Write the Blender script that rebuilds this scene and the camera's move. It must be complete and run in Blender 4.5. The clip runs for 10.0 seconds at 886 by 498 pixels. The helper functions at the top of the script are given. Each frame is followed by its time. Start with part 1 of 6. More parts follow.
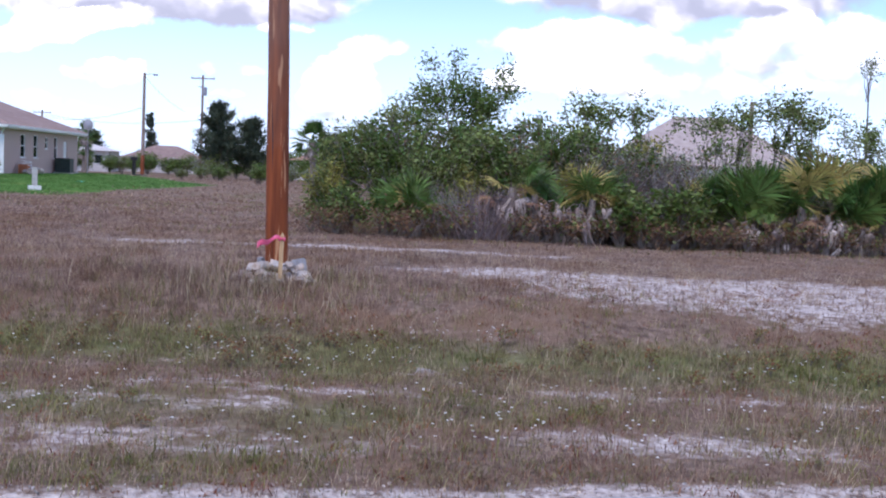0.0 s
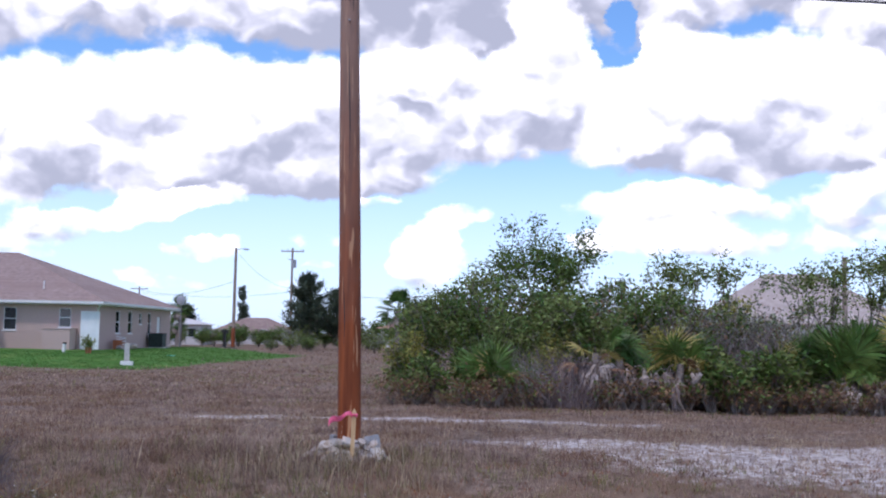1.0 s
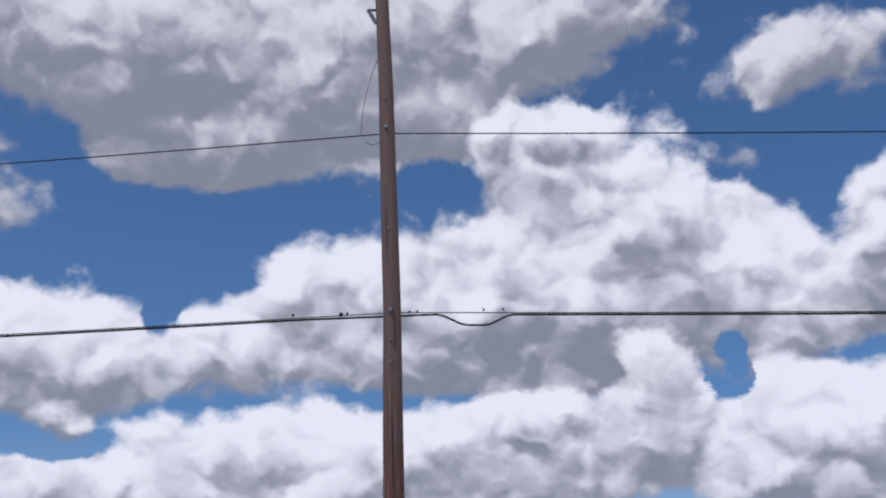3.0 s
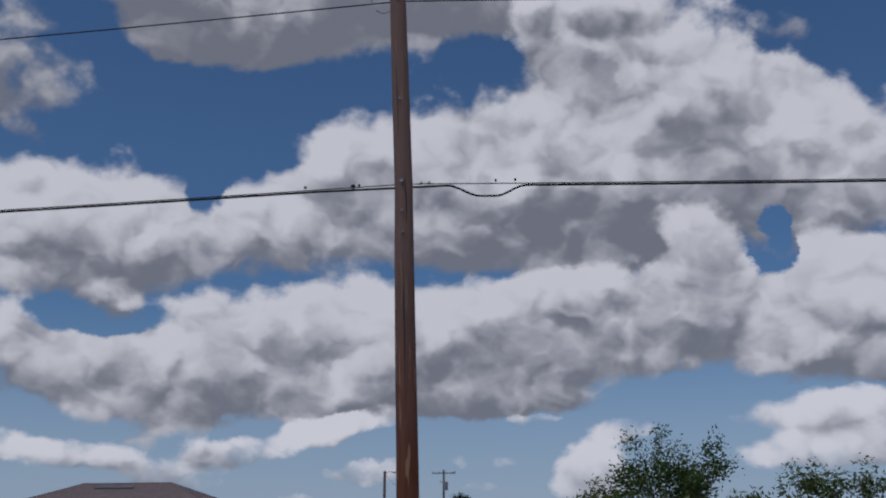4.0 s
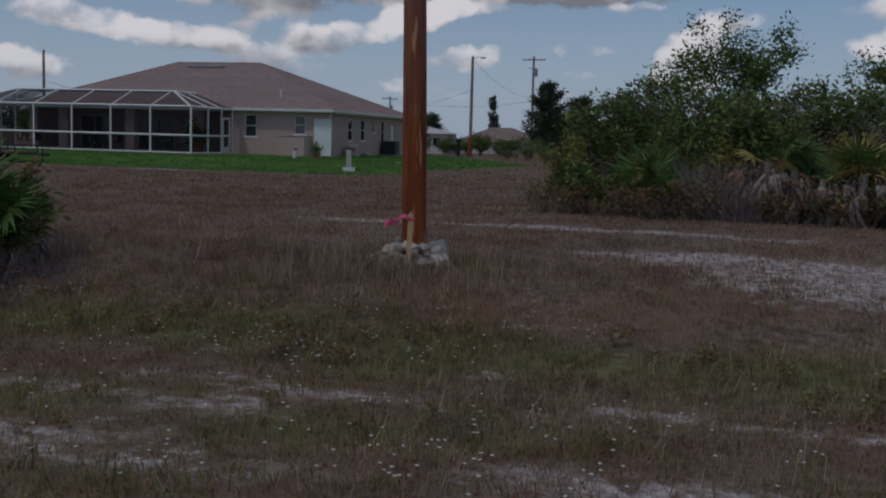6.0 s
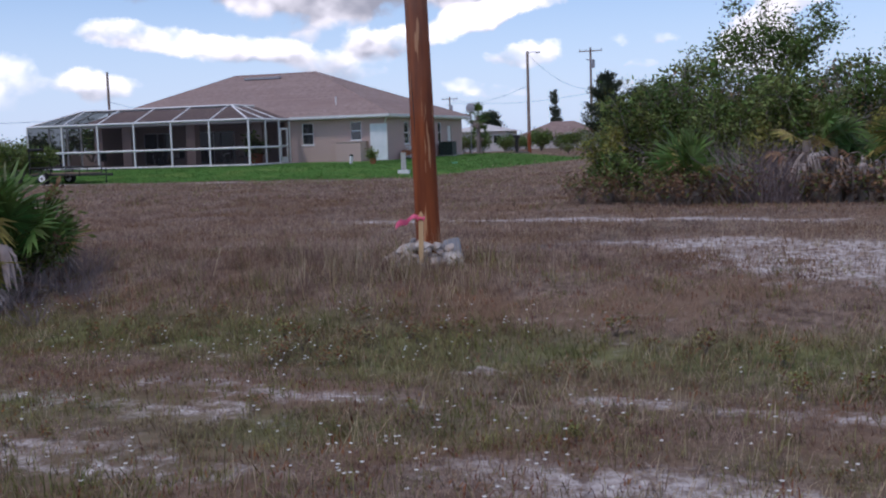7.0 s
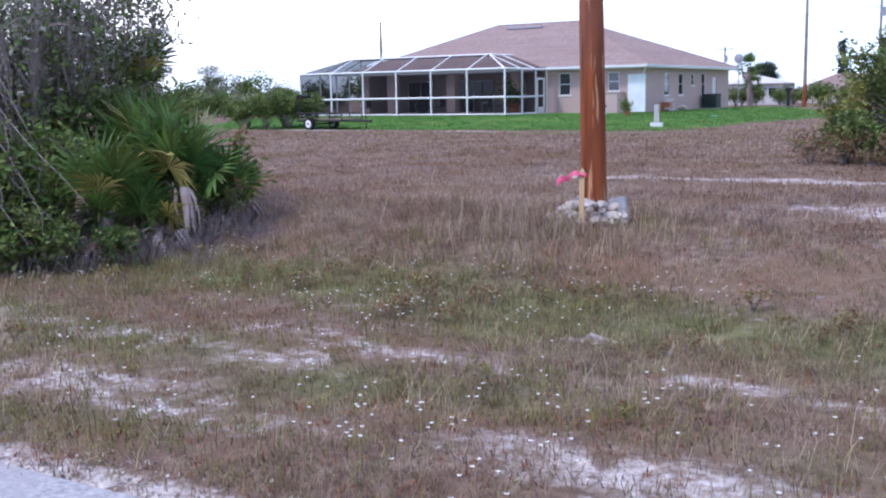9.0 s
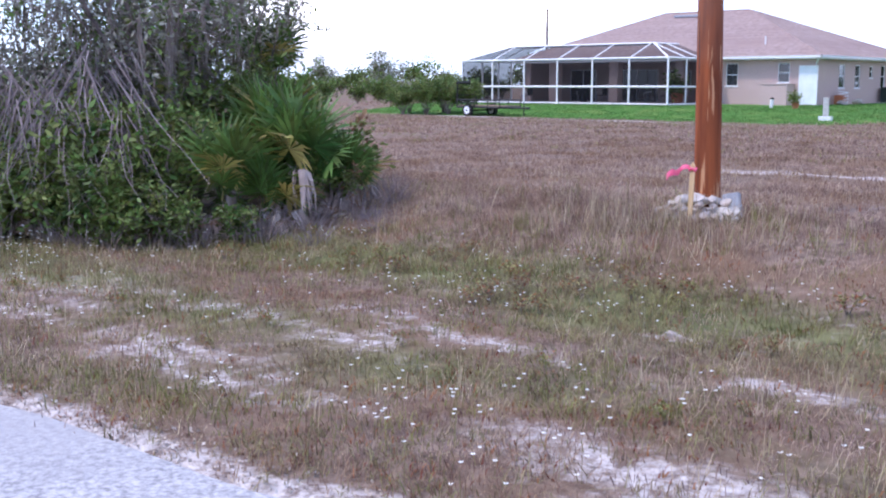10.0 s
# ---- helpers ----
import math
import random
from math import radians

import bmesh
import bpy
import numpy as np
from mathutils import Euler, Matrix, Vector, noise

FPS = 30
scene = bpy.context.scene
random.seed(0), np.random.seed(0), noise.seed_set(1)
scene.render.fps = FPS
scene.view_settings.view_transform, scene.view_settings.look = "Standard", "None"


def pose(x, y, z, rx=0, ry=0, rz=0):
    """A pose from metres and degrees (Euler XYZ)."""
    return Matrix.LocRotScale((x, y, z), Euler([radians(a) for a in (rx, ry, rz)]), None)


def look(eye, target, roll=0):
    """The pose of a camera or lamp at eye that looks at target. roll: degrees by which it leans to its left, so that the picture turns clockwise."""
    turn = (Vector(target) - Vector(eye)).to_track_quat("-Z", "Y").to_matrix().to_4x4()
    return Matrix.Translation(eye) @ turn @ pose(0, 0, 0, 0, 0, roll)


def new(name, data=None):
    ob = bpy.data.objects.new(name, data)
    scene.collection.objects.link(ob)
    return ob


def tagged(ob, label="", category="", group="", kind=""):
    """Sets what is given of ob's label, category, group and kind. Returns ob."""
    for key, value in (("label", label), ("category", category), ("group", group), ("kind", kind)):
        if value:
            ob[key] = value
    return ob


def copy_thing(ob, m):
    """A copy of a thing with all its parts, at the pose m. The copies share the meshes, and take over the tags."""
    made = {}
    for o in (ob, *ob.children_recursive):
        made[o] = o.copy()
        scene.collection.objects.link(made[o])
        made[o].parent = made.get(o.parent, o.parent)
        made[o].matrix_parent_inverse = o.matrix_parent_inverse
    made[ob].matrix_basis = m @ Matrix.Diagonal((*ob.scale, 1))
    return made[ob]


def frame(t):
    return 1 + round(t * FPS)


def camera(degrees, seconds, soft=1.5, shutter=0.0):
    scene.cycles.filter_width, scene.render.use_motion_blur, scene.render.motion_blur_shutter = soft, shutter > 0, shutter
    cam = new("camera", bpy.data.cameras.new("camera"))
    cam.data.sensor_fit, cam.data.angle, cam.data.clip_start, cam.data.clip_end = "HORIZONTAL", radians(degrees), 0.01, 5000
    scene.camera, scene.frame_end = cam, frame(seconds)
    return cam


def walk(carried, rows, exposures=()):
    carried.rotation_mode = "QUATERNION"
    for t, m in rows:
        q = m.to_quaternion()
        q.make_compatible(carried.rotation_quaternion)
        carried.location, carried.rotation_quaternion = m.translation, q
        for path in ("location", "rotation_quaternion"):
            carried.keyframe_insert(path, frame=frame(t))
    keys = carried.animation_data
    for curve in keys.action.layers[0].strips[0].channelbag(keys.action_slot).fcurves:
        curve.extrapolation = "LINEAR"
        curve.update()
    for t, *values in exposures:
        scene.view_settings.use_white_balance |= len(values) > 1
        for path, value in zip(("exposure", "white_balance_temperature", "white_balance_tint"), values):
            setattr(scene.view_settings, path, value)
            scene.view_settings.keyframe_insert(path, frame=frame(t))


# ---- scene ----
cam = camera(44.9, 10.0, soft=2.1)
PATH = [
    (0, (-0.851, 4.986, 1.585), (-0.860, 7.380, 1.415), 2.6),
    (0.5, (-0.776, 5.093, 1.607), (-0.860, 7.492, 1.625), 3.3),
    (1, (-0.713, 5.318, 1.648), (-0.930, 7.700, 1.840), 1.1),
    (1.5, (-0.595, 5.698, 1.711), (-0.881, 8.048, 2.098), -1.8),
    (2, (-0.346, 5.681, 1.715), (-0.773, 7.956, 2.350), 1.1),
    (2.5, (-0.196, 5.725, 1.721), (-0.587, 7.949, 2.531), 1.4),
    (2.7, (-0.132, 5.753, 1.712), (-0.527, 7.933, 2.635), 0.9),
    (3.8, (0.217, 5.910, 1.660), (-0.351, 8.085, 2.501), -1.3),
    (4, (0.281, 5.938, 1.651), (-0.269, 8.177, 2.316), 0.1),
    (4.5, (0.478, 5.998, 1.612), (0.022, 8.316, 2.032), 0.5),
    (5, (0.560, 6.343, 1.589), (-0.036, 8.658, 1.813), 2.1),
    (5.5, (0.779, 6.444, 1.572), (0.143, 8.756, 1.494), -1.8),
    (6, (1.046, 6.619, 1.572), (0.281, 8.881, 1.330), 1.6),
    (6.2, (1.159, 6.650, 1.571), (0.408, 8.915, 1.315), 1.4),
    (7.3, (1.779, 6.819, 1.568), (0.802, 8.996, 1.307), -2.0),
    (7.5, (1.892, 6.850, 1.567), (0.834, 8.982, 1.264), 0.3),
    (8, (2.159, 6.996, 1.603), (1.024, 9.079, 1.241), 1.1),
    (8.5, (2.284, 7.284, 1.570), (1.013, 9.289, 1.217), 1.2),
    (9, (2.430, 7.506, 1.568), (1.002, 9.404, 1.229), -1.0),
    (9.5, (2.683, 7.705, 1.583), (1.061, 9.439, 1.238), 2.2),
    (10, (2.894, 7.840, 1.578), (1.194, 9.494, 1.214), 0.0),
]
EXPOSURES = [
    (0.0, 0.15, 5950, 26), (0.5, 0.1, 5950, 25), (1.0, -0.1, 5950, 23), (1.6, -0.3, 6000, 21), (2.1, -0.6, 5950, 19), (2.7, -1.0, 5900, 18), (3.8, -1.65, 5950, 17),
    (4.5, -2.15, 6100, 16), (5.2, -2.3, 6250, 16), (5.6, -2.15, 6300, 16), (6.2, -1.5, 6350, 17), (6.9, -0.7, 6250, 22), (7.3, -0.25, 5850, 25), (8.5, 0.25, 5850, 25), (9.2, 0.6, 5850, 25), (10.0, 0.75, 5850, 26),
]
walk(cam, [(t, look(e, g, r)) for t, e, g, r in PATH], EXPOSURES)

# ---------------------------------------------------------------- sky and sun
SUN_EL, SUN_AZ = 58.0, 205.0      # degrees; azimuth clockwise from +y


def make_sky():
    w = bpy.data.worlds.new("sky")
    scene.world = w
    w.use_nodes = True
    nt = w.node_tree
    nt.nodes.clear()
    N, L = nt.nodes.new, nt.links.new

    def sock(s, v):
        if isinstance(v, (int, float)):
            s.default_value = v
        elif isinstance(v, tuple):
            s.default_value = v
        else:
            L(v, s)

    def m(op, a, b=0.0, c=None):
        n = N("ShaderNodeMath")
        n.operation = op
        sock(n.inputs[0], a)
        sock(n.inputs[1], b)
        if c is not None:
            sock(n.inputs[2], c)
        return n.outputs[0]

    def remap(v, a, b, c, d, kind="SMOOTHSTEP"):
        n = N("ShaderNodeMapRange")
        n.interpolation_type = kind
        sock(n.inputs[0], v)
        for i, x in enumerate((a, b, c, d)):
            n.inputs[1 + i].default_value = x
        return n.outputs[0]

    def mix(f, a, b):
        n = N("ShaderNodeMix")
        n.data_type = "RGBA"
        sock(n.inputs[0], f)
        sock(n.inputs[6], a)
        sock(n.inputs[7], b)
        return n.outputs[2]

    sky = N("ShaderNodeTexSky")
    sky.sky_type = "NISHITA"
    sky.sun_disc = False
    sky.sun_elevation, sky.sun_rotation = radians(SUN_EL), radians(SUN_AZ)
    sky.air_density, sky.dust_density, sky.ozone_density = 1.0, 0.7, 1.6
    tc = N("ShaderNodeTexCoord")
    sep = N("ShaderNodeSeparateXYZ")
    L(tc.outputs["Generated"], sep.inputs[0])
    X, Y, Z = sep.outputs
    az = m("MULTIPLY", m("ARCTAN2", X, Y), 57.2958)
    el = m("MULTIPLY", m("ARCSINE", Z), 57.2958)
    flat = N("ShaderNodeCombineXYZ")
    L(az, flat.inputs[0])
    L(m("MULTIPLY", el, 1.25), flat.inputs[1])

    def cloud_noise(scale, detail, rough, lift=0.0):
        v = N("ShaderNodeVectorMath")
        v.operation = "ADD"
        L(flat.outputs[0], v.inputs[0])
        v.inputs[1].default_value = (lift, 0.0, lift * 3)
        n = N("ShaderNodeTexNoise")
        n.inputs["Scale"].default_value = scale
        n.inputs["Detail"].default_value = detail
        n.inputs["Roughness"].default_value = rough
        L(v.outputs[0], n.inputs["Vector"])
        return n

    warp = cloud_noise(0.16, 6.0, 0.62)
    wsep = N("ShaderNodeSeparateColor")
    L(warp.outputs["Color"], wsep.inputs[0])
    waz = m("MULTIPLY_ADD", m("SUBTRACT", wsep.outputs[0], 0.5), 4.4, az)
    wel = m("MULTIPLY_ADD", m("SUBTRACT", wsep.outputs[1], 0.5), 2.6, el)
    place = N("ShaderNodeCombineXYZ")
    L(waz, place.inputs[0])
    L(wel, place.inputs[1])
    # banks of cloud from the highest to the lowest, each before the one above it;
    # heaps: azimuth, elevation, half width, half height, weight (gaps weigh less than nothing)
    high_bank = [(-23.4, 31.4, 17, 4.8, 1.2), (-25.1, 26.8, 6, 2.0, 0.8), (-13, 29.0, 5, 1.8, 0.5), (-7, 34.5, 10, 3.0, 0.9), (10.3, 31.0, 8, 2.4, 0.7), (5.1, 26.1, 2.4, 1.2, 0.5), (-38, 24, 5, 3, 0.7)]
    main_bank = [(-3.3, 22.8, 8.0, 6.6, 1.1), (-5.6, 28.0, 3.4, 2.2, 0.8), (4.3, 22.0, 5.4, 3.0, 0.9), (-15.9, 20.5, 5.6, 3.6, 0.9), (-22.5, 17.3, 6.2, 3.2, 0.9), (-31.5, 16.4, 4.6, 3.8, 1.0),
                 (14.0, 21.5, 3.2, 4.4, 1.0), (-9.4, 18.0, 9.5, 3.3, 0.9), (6.1, 18.2, 8.3, 2.9, 0.9), (-26.6, 19.6, 1.0, 2.0, -0.6), (-38, 16, 5, 3, 0.8), (4.1, 16.6, 0.7, 0.9, -1.2), (18, 17, 5, 4, 0.8)]
    low_bank = [(-22.7, 10.4, 10.1, 3.4, 1.1), (-12.3, 11.0, 8.0, 3.7, 1.1), (0.4, 14.9, 2.8, 3.4, 1.0), (-4.7, 12.4, 6.8, 2.7, 0.9), (6.8, 13.6, 3.4, 3.2, 1.0), (11.8, 12.2, 4.3, 3.6, 1.0),
                (-29.4, 8.3, 4.9, 2.4, 0.8), (7.0, 10.9, 9.2, 2.4, 0.9), (-31.5, 11.9, 3.2, 0.7, -0.6), (-38, 9.6, 6, 2.4, 0.8), (18, 11, 5, 3, 0.9), (3.9, 15.9, 0.9, 1.4, -0.9), (-14, 7.9, 7, 0.9, 0.5)]
    small_heaps = [(6.3, 7.1, 5.8, 1.4, 1.0), (6.9, 5.0, 6.4, 1.0, 0.9), (-24.3, 5.4, 2.9, 0.9, 1.0), (-20.2, 6.6, 2.6, 0.9, 1.0), (-17.8, 4.4, 2.2, 0.7, 0.9), (-11.5, 4.9, 2.4, 0.6, 0.9),
                   (-11.8, 3.6, 1.5, 0.5, 0.8), (-9.4, 6.8, 1.8, 0.4, 0.7), (-5.9, 4.1, 2.2, 2.1, 1.0), (-27.3, 3.9, 3.0, 1.0, 0.9), (-20.1, 2.8, 2.7, 0.6, 0.7), (-32.2, 5.0, 3.3, 0.9, 0.8), (-3.6, 6.5, 2.7, 0.8, 0.7),
                   (-38.0, 5.7, 3.6, 1.0, 0.9), (-39.6, 3.1, 2.6, 0.8, 0.8), (18.5, 6.4, 5.5, 2.6, 1.0), (-49.8, 3.6, 9, 3.2, 0.9), (-58, 5, 6, 3, 0.7), (-16.5, 7.1, 2.6, 0.7, 0.7), (-13.2, 2.4, 3.0, 0.5, 0.6)]

    def heap_up(heaps):
        """Amount of cloud in a bank, and how far up its heaps a direction lies."""
        total, lean, weight = None, None, None
        for a, e, ra, re, wt in heaps:
            mp = N("ShaderNodeMapping")
            mp.vector_type = "POINT"
            mp.inputs["Location"].default_value = (-a / ra, -e / re, 0)
            mp.inputs["Scale"].default_value = (1 / ra, 1 / re, 0)
            L(place.outputs[0], mp.inputs["Vector"])
            ln = N("ShaderNodeVectorMath")
            ln.operation = "LENGTH"
            L(mp.outputs[0], ln.inputs[0])
            val = m("MULTIPLY", remap(ln.outputs["Value"], 0.45, 1.5, 1.0, 0.0), wt)
            total = val if total is None else m("ADD", total, val)
            if wt > 0:
                s = N("ShaderNodeSeparateXYZ")
                L(mp.outputs[0], s.inputs[0])
                part_lean = m("MULTIPLY", val, s.outputs[1])
                lean = part_lean if lean is None else m("ADD", lean, part_lean)
                weight = val if weight is None else m("ADD", weight, val)
        return total, m("DIVIDE", lean, m("ADD", weight, 0.2))

    # beyond the heaps, broken cloud all round
    broad = cloud_noise(0.06, 5.0, 0.55, 31.0)
    away = remap(m("ABSOLUTE", m("ADD", az, 12.0)), 28.0, 46.0, 0.0, 1.0)
    high = remap(el, 30.0, 42.0, 0.0, 1.0)
    far_amount = m("MULTIPLY", m("MAXIMUM", away, high), remap(broad.outputs[0], 0.42, 0.6, 0.0, 0.9))
    def billow(scale, up, seed):
        """Rounded heaps: the nearer the middle of a cell the higher; up shifts the sample upwards."""
        v = N("ShaderNodeVectorMath")
        v.operation = "ADD"
        bend = cloud_noise(scale * 1.6, 3.0, 0.5, seed + 3.0)
        k = N("ShaderNodeVectorMath")
        k.operation = "MULTIPLY_ADD"
        L(bend.outputs["Color"], k.inputs[0])
        k.inputs[1].default_value = (0.9 / scale, 0.9 / scale, 0.0)
        L(flat.outputs[0], k.inputs[2])
        L(k.outputs[0], v.inputs[0])
        v.inputs[1].default_value = (seed - 0.45 / scale - up * 0.35, up - 0.45 / scale, seed)
        n = N("ShaderNodeTexVoronoi")
        n.feature = "SMOOTH_F1"
        n.inputs["Scale"].default_value = scale
        n.inputs["Detail"].default_value = 2.5
        n.inputs["Roughness"].default_value = 0.5
        n.inputs["Smoothness"].default_value = 0.6
        L(v.outputs[0], n.inputs["Vector"])
        return m("SUBTRACT", 1.0, n.outputs["Distance"])

    fine = cloud_noise(0.4, 7.0, 0.55, 7.0)
    heap_a, heap_b = billow(0.22, 0.0, 5.0), billow(0.22, 1.3, 5.0)
    puff = cloud_noise(0.11, 4.0, 0.5, 17.0)
    rough_edge = m("MULTIPLY_ADD", m("SUBTRACT", heap_a, 0.5), 0.62, m("MULTIPLY", m("SUBTRACT", fine.outputs[0], 0.5), 0.8))
    rolls = m("MULTIPLY_ADD", m("SUBTRACT", puff.outputs[0], 0.5), 1.5, m("MULTIPLY", m("SUBTRACT", heap_a, heap_b), 1.5))
    rolls = m("MULTIPLY_ADD", m("SUBTRACT", fine.outputs[0], 0.5), 0.6, rolls)
    blue = N("ShaderNodeVectorMath")
    blue.operation = "MULTIPLY"
    L(sky.outputs[0], blue.inputs[0])
    blue.inputs[1].default_value = (0.118, 0.162, 0.192)
    air = remap(el, 0.0, 14.0, 0.75, 0.0)
    color = mix(air, blue.outputs[0], (1.0, 1.2, 1.46, 1))
    thick = remap(el, 0.0, 6.0, 0.6, 0.97)
    for heaps, dim, far, top in ((high_bank, -0.4, True, 1.6), (main_bank, -0.05, False, 1.85), (low_bank, -0.05, False, 1.85), (small_heaps, 0.2, False, 2.0)):
        total, up = heap_up(heaps)
        if far:
            total = m("ADD", total, far_amount)
        cover = remap(m("ADD", total, rough_edge), 0.34 if heaps is small_heaps else 0.12, 0.74 if heaps is small_heaps else 0.5, 0.0, 1.0)
        lit = remap(m("ADD", m("ADD", up, rolls), dim), -0.85, 0.5, 0.0, 1.0)
        color = mix(m("MULTIPLY", cover, thick), color, mix(lit, (0.53, 0.56, 0.63, 1), (top, top, top, 1)))
    bg = N("ShaderNodeBackground")
    L(color, bg.inputs[0])
    bg.inputs[1].default_value = 1.0
    out = N("ShaderNodeOutputWorld")
    L(bg.outputs[0], out.inputs[0])


make_sky()
sun = new("sun", bpy.data.lights.new("sun", "SUN"))
sun.data.energy, sun.data.angle, sun.data.color = 1.75, radians(7), (1.0, 0.95, 0.88)
sun.matrix_world = look((0, 0, 60), (-math.sin(radians(SUN_AZ)) * 40, -math.cos(radians(SUN_AZ)) * 40, 60 - 40 * math.tan(radians(SUN_EL))))


# ---------------------------------------------------------------- materials
def surf(name, dark, light, scale=6.0, rough=0.85, bump=0.3, bump_scale=None, vary=0.0, big=None, big_scale=0.4,
         metal=0.0, stretch=(1, 1, 1), thin=0.0, detail=6.0, place="object", streak=None):
    """Two tones by fine noise, a third by broad noise, tone by piece, and relief."""
    mt = bpy.data.materials.new(name)
    mt.use_nodes = True
    nt = mt.node_tree
    N, L = nt.nodes.new, nt.links.new
    bsdf = nt.nodes["Principled BSDF"]
    bsdf.inputs["Roughness"].default_value = rough
    bsdf.inputs["Metallic"].default_value = metal
    bsdf.inputs["Specular IOR Level"].default_value = 0.3
    if place == "world":
        src = N("ShaderNodeNewGeometry").outputs["Position"]
    else:
        src = N("ShaderNodeTexCoord").outputs["Object"]
    mp = N("ShaderNodeMapping")
    mp.inputs["Scale"].default_value = stretch
    L(src, mp.inputs[0])

    def noise_at(s, d):
        n = N("ShaderNodeTexNoise")
        n.inputs["Scale"].default_value, n.inputs["Detail"].default_value = s, d
        L(mp.outputs[0], n.inputs["Vector"])
        return n.outputs[0]

    def blend(f, a, b):
        n = N("ShaderNodeMix")
        n.data_type = "RGBA"
        for i, v in ((0, f), (6, a), (7, b)):
            if isinstance(v, tuple):
                n.inputs[i].default_value = (*v, 1)
            else:
                L(v, n.inputs[i])
        return n.outputs[2]

    def ramp(v, a, b):
        n = N("ShaderNodeMapRange")
        L(v, n.inputs[0])
        n.inputs[1].default_value, n.inputs[2].default_value = a, b
        return n.outputs[0]

    col = blend(ramp(noise_at(scale, detail), 0.32, 0.68), dark, light)
    if big:
        col = blend(ramp(noise_at(big_scale, 3.0), 0.42, 0.66), col, big)
    if streak:
        col = blend(ramp(noise_at(scale * 1.6, 8.0), 0.60, 0.65), col, streak)
    if vary:
        geo, info = N("ShaderNodeNewGeometry"), N("ShaderNodeObjectInfo")
        add = N("ShaderNodeMath")
        add.operation = "ADD"
        L(geo.outputs["Random Per Island"], add.inputs[0])
        L(info.outputs["Random"], add.inputs[1])
        mod = N("ShaderNodeMath")
        mod.operation = "FRACT"
        L(add.outputs[0], mod.inputs[0])
        hsv = N("ShaderNodeHueSaturation")
        L(col, hsv.inputs["Color"])
        L(ramp(mod.outputs[0], 0, 1), hsv.inputs["Value"])
        rv = hsv.inputs["Value"].links[0].from_node
        rv.inputs[3].default_value, rv.inputs[4].default_value = 1 - vary, 1 + vary
        L(ramp(mod.outputs[0], 0, 1), hsv.inputs["Hue"])
        rh = hsv.inputs["Hue"].links[0].from_node
        rh.inputs[3].default_value, rh.inputs[4].default_value = 0.5 - vary * 0.06, 0.5 + vary * 0.05
        col = hsv.outputs[0]
    L(col, bsdf.inputs["Base Color"])
    if bump:
        b = N("ShaderNodeBump")
        b.inputs["Strength"].default_value = bump
        b.inputs["Distance"].default_value = 0.02
        L(noise_at(bump_scale or scale * 2, 6.0), b.inputs["Height"])
        L(b.outputs[0], bsdf.inputs["Normal"])
    if thin:
        tr = N("ShaderNodeBsdfTranslucent")
        L(col, tr.inputs[0])
        ms = N("ShaderNodeMixShader")
        ms.inputs[0].default_value = thin
        L(bsdf.outputs[0], ms.inputs[1])
        L(tr.outputs[0], ms.inputs[2])
        L(ms.outputs[0], nt.nodes["Material Output"].inputs[0])
    return mt


